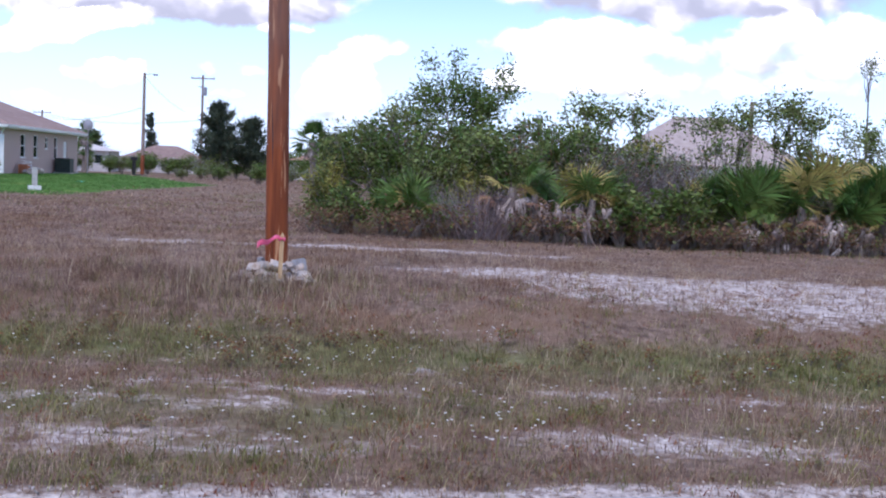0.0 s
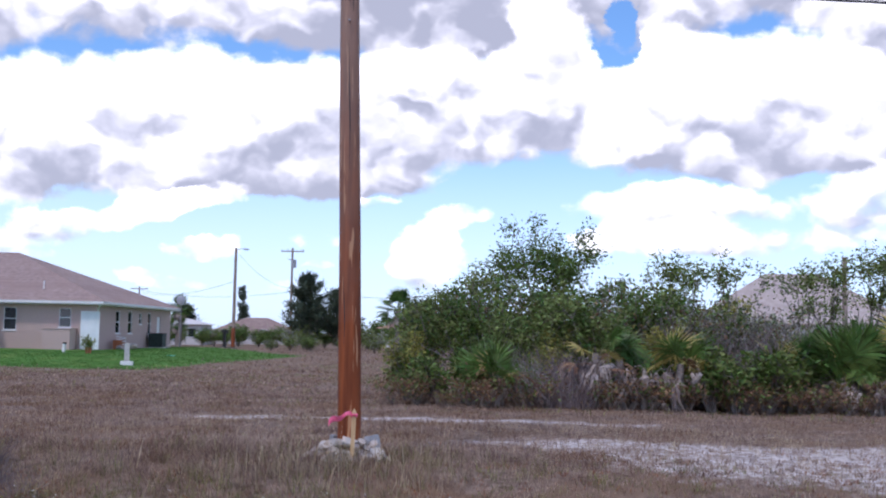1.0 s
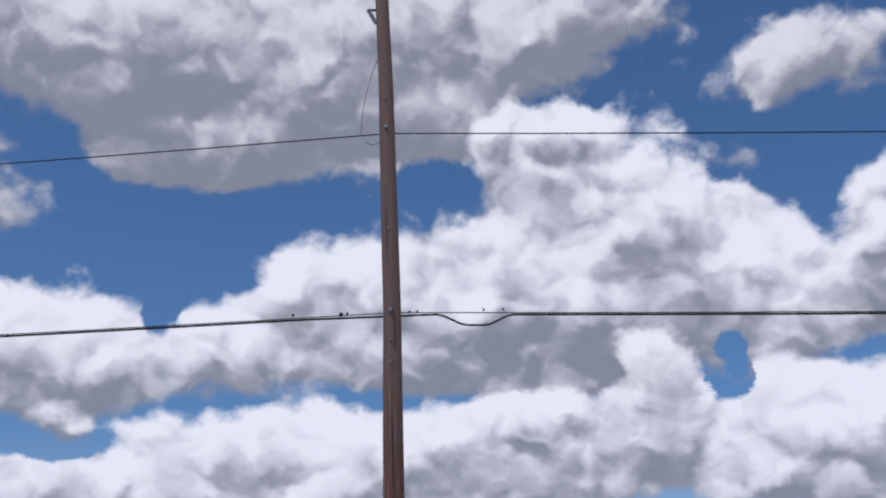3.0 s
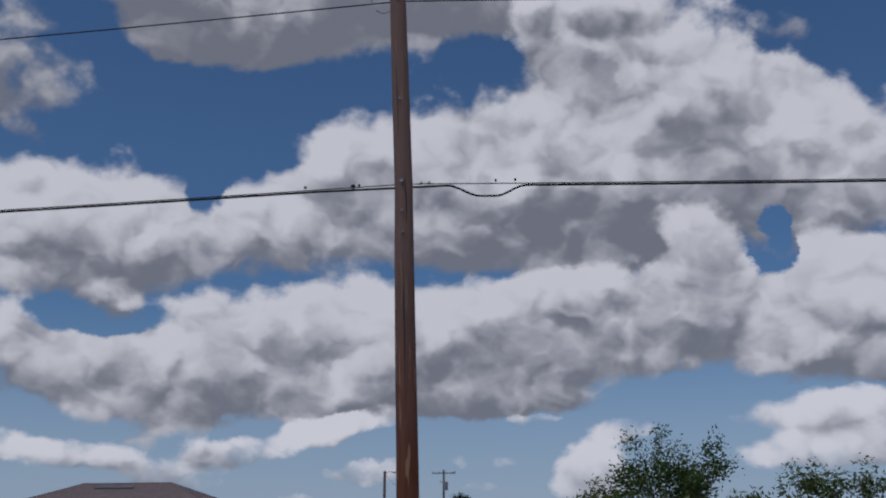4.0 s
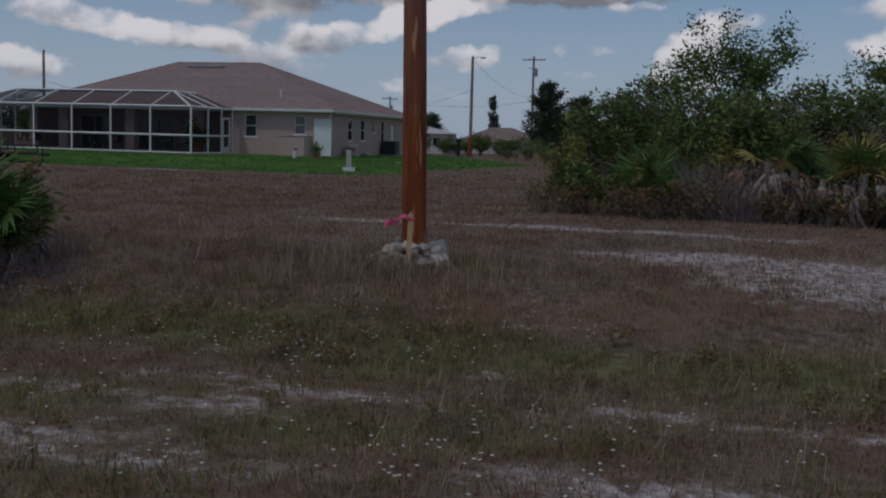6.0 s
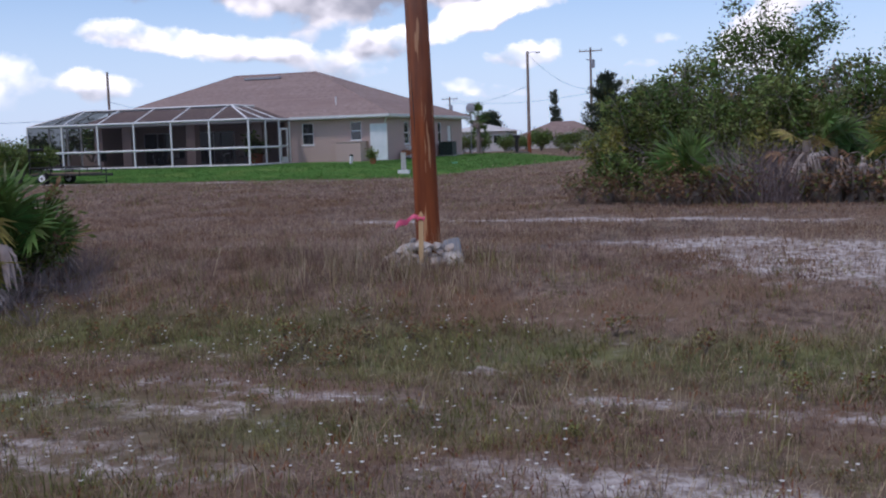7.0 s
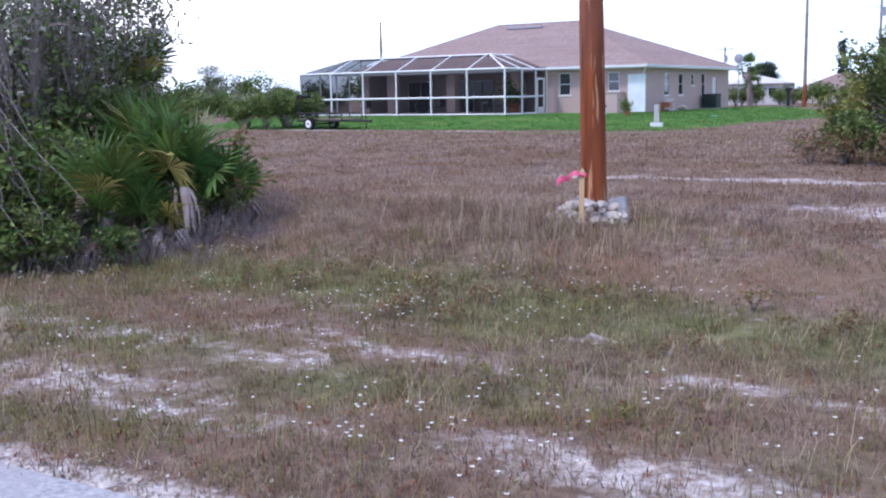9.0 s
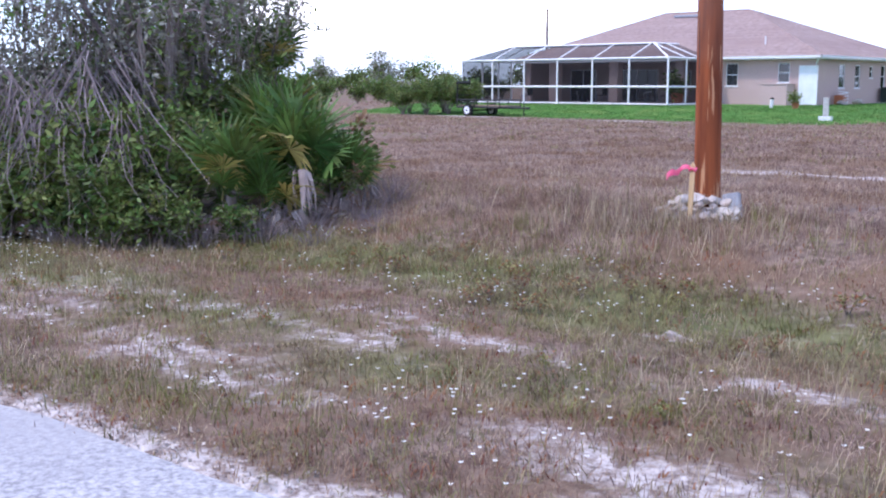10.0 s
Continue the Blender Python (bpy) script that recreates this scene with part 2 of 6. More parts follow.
def ground_material():
    """Sand, thin dry turf and lawn by their masks on the sheet."""
    mt = bpy.data.materials.new("ground")
    mt.use_nodes = True
    nt = mt.node_tree
    N, L = nt.nodes.new, nt.links.new
    bsdf = nt.nodes["Principled BSDF"]
    bsdf.inputs["Roughness"].default_value = 0.95
    bsdf.inputs["Specular IOR Level"].default_value = 0.1
    pos = N("ShaderNodeNewGeometry").outputs["Position"]

    def noise_at(s, d=8.0, r=0.6):
        n = N("ShaderNodeTexNoise")
        n.inputs["Scale"].default_value, n.inputs["Detail"].default_value, n.inputs["Roughness"].default_value = s, d, r
        L(pos, n.inputs["Vector"])
        return n.outputs[0]

    def ramp(v, a, b, c=0.0, d=1.0):
        n = N("ShaderNodeMapRange")
        L(v, n.inputs[0])
        for i, x in enumerate((a, b, c, d)):
            n.inputs[1 + i].default_value = x
        return n.outputs[0]

    def blend(f, a, b):
        n = N("ShaderNodeMix")
        n.data_type = "RGBA"
        for i, v in ((0, f), (6, a), (7, b)):
            if isinstance(v, tuple):
                n.inputs[i].default_value = (*v, 1)
            else:
                L(v, n.inputs[i])
        return n.outputs[2]

    def mask(name):
        n = N("ShaderNodeAttribute")
        n.attribute_name = name
        return n.outputs["Fac"]

    def add(a, b, k):
        n = N("ShaderNodeMath")
        n.operation = "MULTIPLY_ADD"
        L(b, n.inputs[0])
        n.inputs[1].default_value = k
        L(a, n.inputs[2])
        return n.outputs[0]

    turf = blend(ramp(noise_at(9.0), 0.35, 0.65), (0.115, 0.08, 0.062), (0.29, 0.215, 0.165))
    turf = blend(ramp(noise_at(0.8, 6.0), 0.42, 0.62), turf, (0.20, 0.13, 0.085))
    greenish = blend(ramp(noise_at(6.0), 0.35, 0.65), (0.09, 0.10, 0.04), (0.20, 0.20, 0.09))
    turf = blend(ramp(add(mask("green"), noise_at(1.1, 5.0), 0.5), 0.55, 0.95), turf, greenish)
    sand = blend(ramp(noise_at(14.0), 0.3, 0.7), (0.42, 0.365, 0.335), (0.74, 0.68, 0.64))
    litter = blend(ramp(noise_at(9.0, 10.0, 0.75), 0.46, 0.60), sand, (0.19, 0.14, 0.115))
    col = blend(ramp(add(mask("sand"), noise_at(4.2, 10.0, 0.72), 1.5), 1.0, 1.3), turf, litter)
    lawn = blend(ramp(noise_at(5.0), 0.3, 0.7), (0.05, 0.13, 0.022), (0.10, 0.23, 0.045))
    lawn = blend(ramp(noise_at(0.6, 4.0), 0.5, 0.72), lawn, (0.17, 0.24, 0.06))
    col = blend(ramp(add(mask("lawn"), noise_at(1.3, 6.0), 0.35), 0.5, 0.75), col, lawn)
    L(col, bsdf.inputs["Base Color"])
    b = N("ShaderNodeBump")
    b.inputs["Strength"].default_value, b.inputs["Distance"].default_value = 0.6, 0.04
    L(noise_at(22.0, 8.0, 0.65), b.inputs["Height"])
    L(b.outputs[0], bsdf.inputs["Normal"])
    return mt


def glass_material(name, tint, rough=0.03):
    mt = bpy.data.materials.new(name)
    mt.use_nodes = True
    b = mt.node_tree.nodes["Principled BSDF"]
    b.inputs["Base Color"].default_value = (*tint, 1)
    b.inputs["Roughness"].default_value = rough
    b.inputs["Specular IOR Level"].default_value = 0.9
    return mt


def screen_material():
    """Insect mesh: dark thread with the gaps between let through."""
    mt = bpy.data.materials.new("insect_screen")
    mt.use_nodes = True
    nt = mt.node_tree
    b = nt.nodes["Principled BSDF"]
    b.inputs["Base Color"].default_value = (0.014, 0.014, 0.017, 1)
    b.inputs["Roughness"].default_value = 0.9
    b.inputs["Specular IOR Level"].default_value = 0.1
    tr = nt.nodes.new("ShaderNodeBsdfTransparent")
    ms = nt.nodes.new("ShaderNodeMixShader")
    ms.inputs[0].default_value = 0.55
    nt.links.new(tr.outputs[0], ms.inputs[1])
    nt.links.new(b.outputs[0], ms.inputs[2])
    nt.links.new(ms.outputs[0], nt.nodes["Material Output"].inputs[0])
    return mt


GROUND = ground_material()
ROAD = surf("road_stone", (0.24, 0.235, 0.24), (0.52, 0.51, 0.515), 38, 0.9, 0.5, 60, big=(0.36, 0.35, 0.355), big_scale=0.8, place="world")
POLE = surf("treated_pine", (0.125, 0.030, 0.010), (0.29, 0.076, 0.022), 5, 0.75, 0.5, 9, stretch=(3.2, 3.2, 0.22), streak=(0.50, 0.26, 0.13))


def tone_by_height(mt, tone, low, high):
    """Mix a timber to a paler tone with height."""
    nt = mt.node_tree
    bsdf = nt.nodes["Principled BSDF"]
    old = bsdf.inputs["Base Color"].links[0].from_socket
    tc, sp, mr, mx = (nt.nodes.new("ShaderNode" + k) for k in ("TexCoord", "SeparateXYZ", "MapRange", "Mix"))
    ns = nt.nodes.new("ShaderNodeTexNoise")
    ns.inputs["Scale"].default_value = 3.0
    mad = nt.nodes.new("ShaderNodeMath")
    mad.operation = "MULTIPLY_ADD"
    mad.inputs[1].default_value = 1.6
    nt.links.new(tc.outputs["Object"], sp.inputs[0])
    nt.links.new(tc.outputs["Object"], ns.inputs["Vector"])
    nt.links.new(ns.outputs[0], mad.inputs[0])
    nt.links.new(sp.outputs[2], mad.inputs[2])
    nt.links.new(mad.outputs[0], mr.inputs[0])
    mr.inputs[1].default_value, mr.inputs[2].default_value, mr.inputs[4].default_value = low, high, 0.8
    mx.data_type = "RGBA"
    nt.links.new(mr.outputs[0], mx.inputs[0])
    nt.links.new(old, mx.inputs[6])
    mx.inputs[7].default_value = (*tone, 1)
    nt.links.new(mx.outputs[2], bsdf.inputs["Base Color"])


tone_by_height(POLE, (0.30, 0.20, 0.155), 2.2, 5.6)
POLE_GREY = surf("weathered_pole", (0.20, 0.15, 0.12), (0.36, 0.29, 0.24), 6, 0.85, 0.3, stretch=(3, 3, 0.2))
STEEL = surf("galvanised_steel", (0.30, 0.30, 0.31), (0.48, 0.48, 0.50), 20, 0.5, 0.1, metal=0.7)
CABLE = surf("black_cable", (0.02, 0.02, 0.022), (0.04, 0.04, 0.045), 12, 0.6, 0.0)
LATH = surf("raw_lath", (0.52, 0.34, 0.17), (0.70, 0.50, 0.28), 8, 0.8, 0.2, stretch=(4, 4, 0.3))
RIBBON = surf("pink_ribbon", (0.85, 0.12, 0.24), (0.95, 0.22, 0.36), 9, 0.5, 0.0, thin=0.3)
ROCK = surf("limestone", (0.34, 0.315, 0.29), (0.64, 0.60, 0.56), 7, 0.95, 0.8, 14, vary=0.25, big=(0.52, 0.42, 0.33), big_scale=3)
BLOCK = surf("concrete_block", (0.27, 0.28, 0.30), (0.38, 0.39, 0.41), 14, 0.95, 0.5, 40)
STUCCO = surf("pink_beige_stucco", (0.49, 0.365, 0.325), (0.58, 0.44, 0.395), 16, 0.9, 0.4, 60, big=(0.52, 0.39, 0.35), big_scale=0.5)
SHINGLE = surf("brown_shingle", (0.27, 0.195, 0.17), (0.38, 0.285, 0.255), 4, 0.95, 0.5, 18, vary=0.06, big=(0.30, 0.215, 0.19), big_scale=0.35)
WHITE = surf("white_paint", (0.72, 0.72, 0.71), (0.84, 0.84, 0.83), 9, 0.5, 0.05)
WHITE_PANEL = surf("white_panel", (0.70, 0.75, 0.76), (0.80, 0.84, 0.85), 2, 0.45, 0.03)
GLASS = glass_material("window_glass", (0.02, 0.025, 0.03))
SCREEN = screen_material()
DARK = surf("dark_interior", (0.05, 0.04, 0.038), (0.10, 0.085, 0.075), 3, 0.9, 0.1)
BLACK = surf("black_paint", (0.014, 0.014, 0.015), (0.035, 0.034, 0.033), 15, 0.55, 0.15)
RUBBER = surf("tyre_rubber", (0.015, 0.015, 0.015), (0.03, 0.03, 0.03), 20, 0.85, 0.2)
DECK = surf("trailer_boards", (0.16, 0.11, 0.075), (0.30, 0.21, 0.14), 6, 0.9, 0.3, stretch=(0.3, 4, 4))
CONCRETE = surf("concrete", (0.42, 0.40, 0.38), (0.56, 0.54, 0.51), 6, 0.95, 0.3, 30)
GREEN_PAINT = surf("dark_green_metal", (0.028, 0.05, 0.045), (0.05, 0.08, 0.07), 9, 0.5, 0.1)
TURQUOISE = surf("turquoise_lid", (0.05, 0.42, 0.33), (0.08, 0.52, 0.42), 6, 0.5, 0.1)
TERRACOTTA = surf("terracotta", (0.34, 0.12, 0.06), (0.46, 0.18, 0.09), 6, 0.9, 0.2)
LEAF = surf("shrub_leaf", (0.045, 0.092, 0.02), (0.175, 0.24, 0.055), 2.2, 0.5, 0.0, vary=0.6, thin=0.3, place="world")
LEAF_OLIVE = surf("olive_leaf", (0.085, 0.125, 0.035), (0.25, 0.285, 0.085), 2.0, 0.55, 0.0, vary=0.6, thin=0.3, place="world")
LEAF_YELLOW = surf("yellowing_leaf", (0.22, 0.22, 0.05), (0.38, 0.34, 0.08), 2.0, 0.55, 0.0, vary=0.4, thin=0.3, place="world")
LEAF_GREY = surf("grey_green_leaf", (0.17, 0.175, 0.14), (0.33, 0.325, 0.26), 2.0, 0.6, 0.0, vary=0.4, thin=0.25, place="world")
LEAF_BROWN = surf("brown_leaf", (0.15, 0.085, 0.045), (0.30, 0.17, 0.10), 2.0, 0.7, 0.0, vary=0.4, thin=0.2, place="world")
FROND = surf("palmetto_green", (0.04, 0.095, 0.022), (0.16, 0.25, 0.06), 1.5, 0.42, 0.0, vary=0.4, thin=0.25, place="world")
FROND_YELLOW = surf("palmetto_yellow", (0.30, 0.26, 0.07), (0.45, 0.37, 0.12), 3, 0.5, 0.0, vary=0.3, thin=0.25, place="world")
FROND_DEAD = surf("dead_palmetto", (0.20, 0.15, 0.125), (0.58, 0.50, 0.46), 3, 0.85, 0.0, vary=0.4, thin=0.1, place="world")
BARK = surf("grey_bark", (0.13, 0.105, 0.09), (0.28, 0.24, 0.21), 9, 0.95, 0.6, 20, stretch=(1, 1, 0.4))
TWIG = surf("dry_twig", (0.17, 0.13, 0.13), (0.34, 0.28, 0.275), 6, 0.95, 0.0, vary=0.3)
NEEDLE = surf("casuarina_needle", (0.035, 0.055, 0.035), (0.085, 0.11, 0.065), 1.0, 0.7, 0.0, vary=0.35, thin=0.2, place="world")
GRASS = surf("dry_grass", (0.17, 0.10, 0.082), (0.54, 0.405, 0.315), 2.6, 0.8, 0.0, vary=0.5, thin=0.4, place="world", big=(0.26, 0.155, 0.095), big_scale=0.9)
GRASS_GREEN = surf("green_grass", (0.10, 0.115, 0.03), (0.30, 0.27, 0.10), 2.4, 0.8, 0.0, vary=0.5, thin=0.3, place="world", big=(0.27, 0.22, 0.12), big_scale=0.7)
RUST = surf("rusty_weed", (0.20, 0.07, 0.035), (0.36, 0.15, 0.08), 3, 0.8, 0.0, vary=0.4, thin=0.3, place="world")
STRAW = surf("straw_grass", (0.42, 0.32, 0.20), (0.62, 0.51, 0.36), 3, 0.8, 0.0, vary=0.3, thin=0.4, place="world")
LAWN_BLADE = surf("lawn_grass", (0.05, 0.13, 0.022), (0.11, 0.24, 0.05), 1.7, 0.7, 0.0, vary=0.3, thin=0.3, place="world")
PETAL = surf("white_petal", (0.78, 0.78, 0.72), (0.88, 0.88, 0.84), 9, 0.6, 0.0, thin=0.3)
FAR_ROOF = surf("far_brown_roof", (0.23, 0.16, 0.14), (0.33, 0.24, 0.21), 2, 0.95, 0.2)
FAR_WALL = surf("far_pale_wall", (0.55, 0.52, 0.50), (0.66, 0.63, 0.60), 2, 0.9, 0.1)


# ---------------------------------------------------------------- mesh helpers
class Form:
    """Collects vertices and faces of one mesh."""

    def __init__(self):
        self.v, self.f = [], []

    def box(self, x0, y0, z0, x1, y1, z1, m=None):
        k = len(self.v)
        pts = [Vector((x, y, z)) for z in (z0, z1) for x, y in ((x0, y0), (x1, y0), (x1, y1), (x0, y1))]
        self.v += [tuple(m @ p) if m else tuple(p) for p in pts]
        for q in ((3, 2, 1, 0), (4, 5, 6, 7), (0, 1, 5, 4), (1, 2, 6, 5), (2, 3, 7, 6), (3, 0, 4, 7)):
            self.f.append(tuple(k + i for i in q))
        return self

    def poly(self, *pts):
        k = len(self.v)
        self.v += [tuple(p) for p in pts]
        self.f.append(tuple(range(k, k + len(pts))))
        return self

    def tube(self, pts, radii, sides=8, cap=True):
        pts = [Vector(p) for p in pts]
        if isinstance(radii, (int, float)):
            radii = [radii] * len(pts)
        k = len(self.v)
        for i, p in enumerate(pts):
            d = (pts[min(i + 1, len(pts) - 1)] - pts[max(i - 1, 0)]).normalized()
            side = d.cross(Vector((0, 0, 1)) if abs(d.z) < 0.95 else Vector((1, 0, 0))).normalized()
            up = side.cross(d)
            for j in range(sides):
                a = 2 * math.pi * j / sides
                self.v.append(tuple(p + (side * math.cos(a) + up * math.sin(a)) * radii[i]))
        for i in range(len(pts) - 1):
            for j in range(sides):
                a, b = k + i * sides + j, k + i * sides + (j + 1) % sides
                self.f.append((a, b, b + sides, a + sides))
        if cap:
            self.f.append(tuple(k + j for j in range(sides)))
            self.f.append(tuple(k + (len(pts) - 1) * sides + j for j in reversed(range(sides))))
        return self

    def bar(self, a, b, w):
        """A square bar from a to b."""
        return self.tube([a, b], w * 0.7071, 4)

    def mesh(self, name, material, smooth=False):
        me = bpy.data.meshes.new(name)
        me.from_pydata(self.v, [], self.f)
        me.materials.append(material)
        if smooth:
            me.polygons.foreach_set("use_smooth", [True] * len(me.polygons))
        me.update()
        return me


def part(name, form, material, parent=None, label="", smooth=False):
    me = form if isinstance(form, bpy.types.Mesh) else form.mesh(name, material, smooth)
    ob = new(name, me)
    ob.parent = parent
    if label:
        tagged(ob, label)
    return ob


def thing(name, label, category, m=None, group="", kind=""):
    ob = new(name)
    if m is not None:
        ob.matrix_basis = m
    return tagged(ob, label, category, group, kind)


def quads_mesh(name, verts, material, loops=4, smooth=False):
    """verts: array (n, loops, 3): n separate faces."""
    n = verts.shape[0]
    me = bpy.data.meshes.new(name)
    me.vertices.add(n * loops)
    me.vertices.foreach_set("co", verts.astype(np.float32).ravel())
    me.loops.add(n * loops)
    me.loops.foreach_set("vertex_index", np.arange(n * loops, dtype=np.int32))
    me.polygons.add(n)
    me.polygons.foreach_set("loop_start", np.arange(0, n * loops, loops, dtype=np.int32))
    me.polygons.foreach_set("loop_total", np.full(n, loops, dtype=np.int32))
    me.materials.append(material)
    me.update(calc_edges=True)
    me.validate()
    return me


def leaf_quads(rng, centres, length, width, lift=0.3):
    """Pointed leaves, one kite each, turned at random about their centres."""
    n = len(centres)
    d = rng.normal(size=(n, 3))
    d[:, 2] = d[:, 2] * 0.6 + lift
    d /= np.linalg.norm(d, axis=1)[:, None]
    s = np.cross(d, rng.normal(size=(n, 3)))
    s /= np.linalg.norm(s, axis=1)[:, None]
    k = rng.uniform(0.65, 1.35, size=(n, 1))
    a, b = d * length * k, s * width * k * 0.5
    return np.stack([centres, centres + a * 0.45 + b, centres + a, centres + a * 0.45 - b], axis=1)


def blade_quads(rng, base, height, width, lean=0.5):
    """Bent grass blades: two faces each, a quad and a tip."""
    n = len(base)
    ang = rng.uniform(0, 2 * np.pi, n)
    out = np.stack([np.cos(ang), np.sin(ang), np.zeros(n)], 1)
    side = np.stack([-np.sin(ang + 0.5), np.cos(ang + 0.5), np.zeros(n)], 1)
    h = (height * rng.uniform(0.45, 1.25, n))[:, None]
    ln = (lean * rng.uniform(0.1, 1.0, n))[:, None]
    up = np.array([0, 0, 1.0])
    mid = base + up * h * 0.6 + out * h * ln * 0.35
    tip = base + up * h * (1 - 0.35 * ln) + out * h * ln
    w = side * (width * 0.5)
    low = np.stack([base - w, base + w, mid + w * 0.7, mid - w * 0.7], 1)
    top = np.stack([mid - w * 0.7, mid + w * 0.7, tip + w * 0.08, tip - w * 0.08], 1)
    return np.concatenate([low, top])


# ---------------------------------------------------------------- the lie of the land
def step(v, a, b):
    t = np.clip((v - a) / (b - a), 0, 1)
    return t * t * (3 - 2 * t)


def waves(x, y, s, seed=0.0):
    """Smooth uneven values, about -1 to 1."""
    return (np.sin(x * s + 1.3 * np.sin(y * s * 0.7 + seed) + seed) + np.sin(y * s * 1.17 + 1.7 * np.sin(x * s * 0.6 - seed) + 2 * seed)
            + 0.6 * np.sin((x * 1.9 - y * 1.4) * s + 3 * seed)) / 2.6


HOUSE = Vector((-25.34, 64.12, 0))
HOUSE_TURN = radians(4.04)
PAD = 0.43


def house_uv(x, y):
    c, s = math.cos(HOUSE_TURN), math.sin(HOUSE_TURN)
    dx, dy = x - HOUSE.x, y - HOUSE.y
    return dx * c + dy * s, -dx * s + dy * c


def land(x, y):
    x, y = np.asarray(x, float), np.asarray(y, float)
    z = 0.30 * step(y, 14.2, 16.6) - 0.06 * np.exp(-((y - 13.6) / 0.8) ** 2)
    z = z - 0.38 * step(y, 30, 50)
    u, v = house_uv(x, y)
    away = np.hypot(np.maximum(np.maximum(u - 0.5, -26 - u), 0), np.maximum(np.maximum(-6.0 - v, v - 20), 0))
    z = z + (PAD - z) * (1 - step(away, 0.5, 9.0))
    z = z + 0.025 * waves(x, y, 1.1) * step(y, 10.3, 11.5) * step(away, 1, 6) + 0.02 * waves(x, y, 2.7, 2.0) * step(y, 10.3, 11.5) * step(away, 1, 6)
    road = 1 - step(y, road_edge(x) - 0.02, road_edge(x) + 0.12)
    return z * (1 - road) - 0.03 * road


def road_edge(x):
    return 10.2 + 0.16 * np.clip(np.asarray(x, float), -7, 7) + 0.05 * waves(x, np.zeros_like(np.asarray(x, float)), 3.1, 0.4)


def blot(x, y, cx, cy, rx, ry):
    return np.clip(1.25 - np.sqrt(((x - cx) / rx) ** 2 + ((y - cy) / ry) ** 2), 0, 1)


def sand_mask(x, y):
    s = blot(x, y, 4.4, 17.7, 4.6, 2.0) * 1.15 + blot(x, y, 9.0, 18.4, 4.5, 2.0) * 0.7 + blot(x, y, -0.4, 19.2, 2.0, 0.8) * 0.5
    s = s + blot(x, y, -2.2, 11.0, 1.5, 0.45) * 0.46 + blot(x, y, -3.2, 12.0, 2.3, 0.38) * 0.46 + blot(x, y, -4.6, 11.2, 1.6, 0.8) * 0.38
    s = s + blot(x, y, -1.8, 12.6, 1.6, 0.28) * 0.5 + blot(x, y, 0.5, 11.3, 1.1, 0.35) * 0.58 + blot(x, y, 2.4, 11.4, 1.2, 0.4) * 0.5
    s = s + blot(x, y, 0.1, 13.1, 1.0, 0.22) * 0.5 + blot(x, y, 1.9, 12.9, 1.3, 0.25) * 0.5 + blot(x, y, -0.97, 13.75, 0.34, 0.13) * 0.7
    s = s + blot(x, y, -4.2, 22.2, 2.8, 0.4) * 0.75 + blot(x, y, -0.6, 22.6, 2.4, 0.4) * 0.6
    s = s + blot(x, y, -30.0, 47.6, 14, 0.6) * 0.75 + blot(x, y, -37.0, 48.2, 3.0, 0.8) * 0.8
    s = s * (1 - 0.2 * (1 - step(y, 14.0, 15.0)))
    s = s + 0.8 * (1 - step(y, road_edge(x) + 0.0, road_edge(x) + 0.4))
    return np.clip(s + 0.14 * waves(x, y, 1.9, 1.0) + 0.10 * waves(x, y, 4.3, 3.0) + 0.04, 0, 1)


def green_mask(x, y):
    g = 0.75 * np.exp(-((y - 14.3 - 0.1 * waves(x, y, 0.8)) / 0.75) ** 2) + 0.45 * np.exp(-((y - 11.9) / 0.5) ** 2) * (0.5 + 0.5 * waves(x, y, 0.9, 4.0))
    g = g + 0.4 * blot(x, y, -6, 11.8, 2.5, 0.6) + 0.5 * step(y, 32, 44) * (0.4 + 0.5 * waves(x, y, 0.25, 3.0))
    g = g + 0.24 * (1 - step(y, 13.2, 14.2))
    return np.clip(g + 0.2 * waves(x, y, 1.4, 5.0), 0, 1)


def lawn_mask(x, y):
    u, v = house_uv(x, y)
    return step(v, -15.0, -14.0) * step(u, -23.5, -22) * (1 - step(u, 7.0 + 0.06 * v, 8.5 + 0.06 * v)) * (1 - step(v, 14, 22))


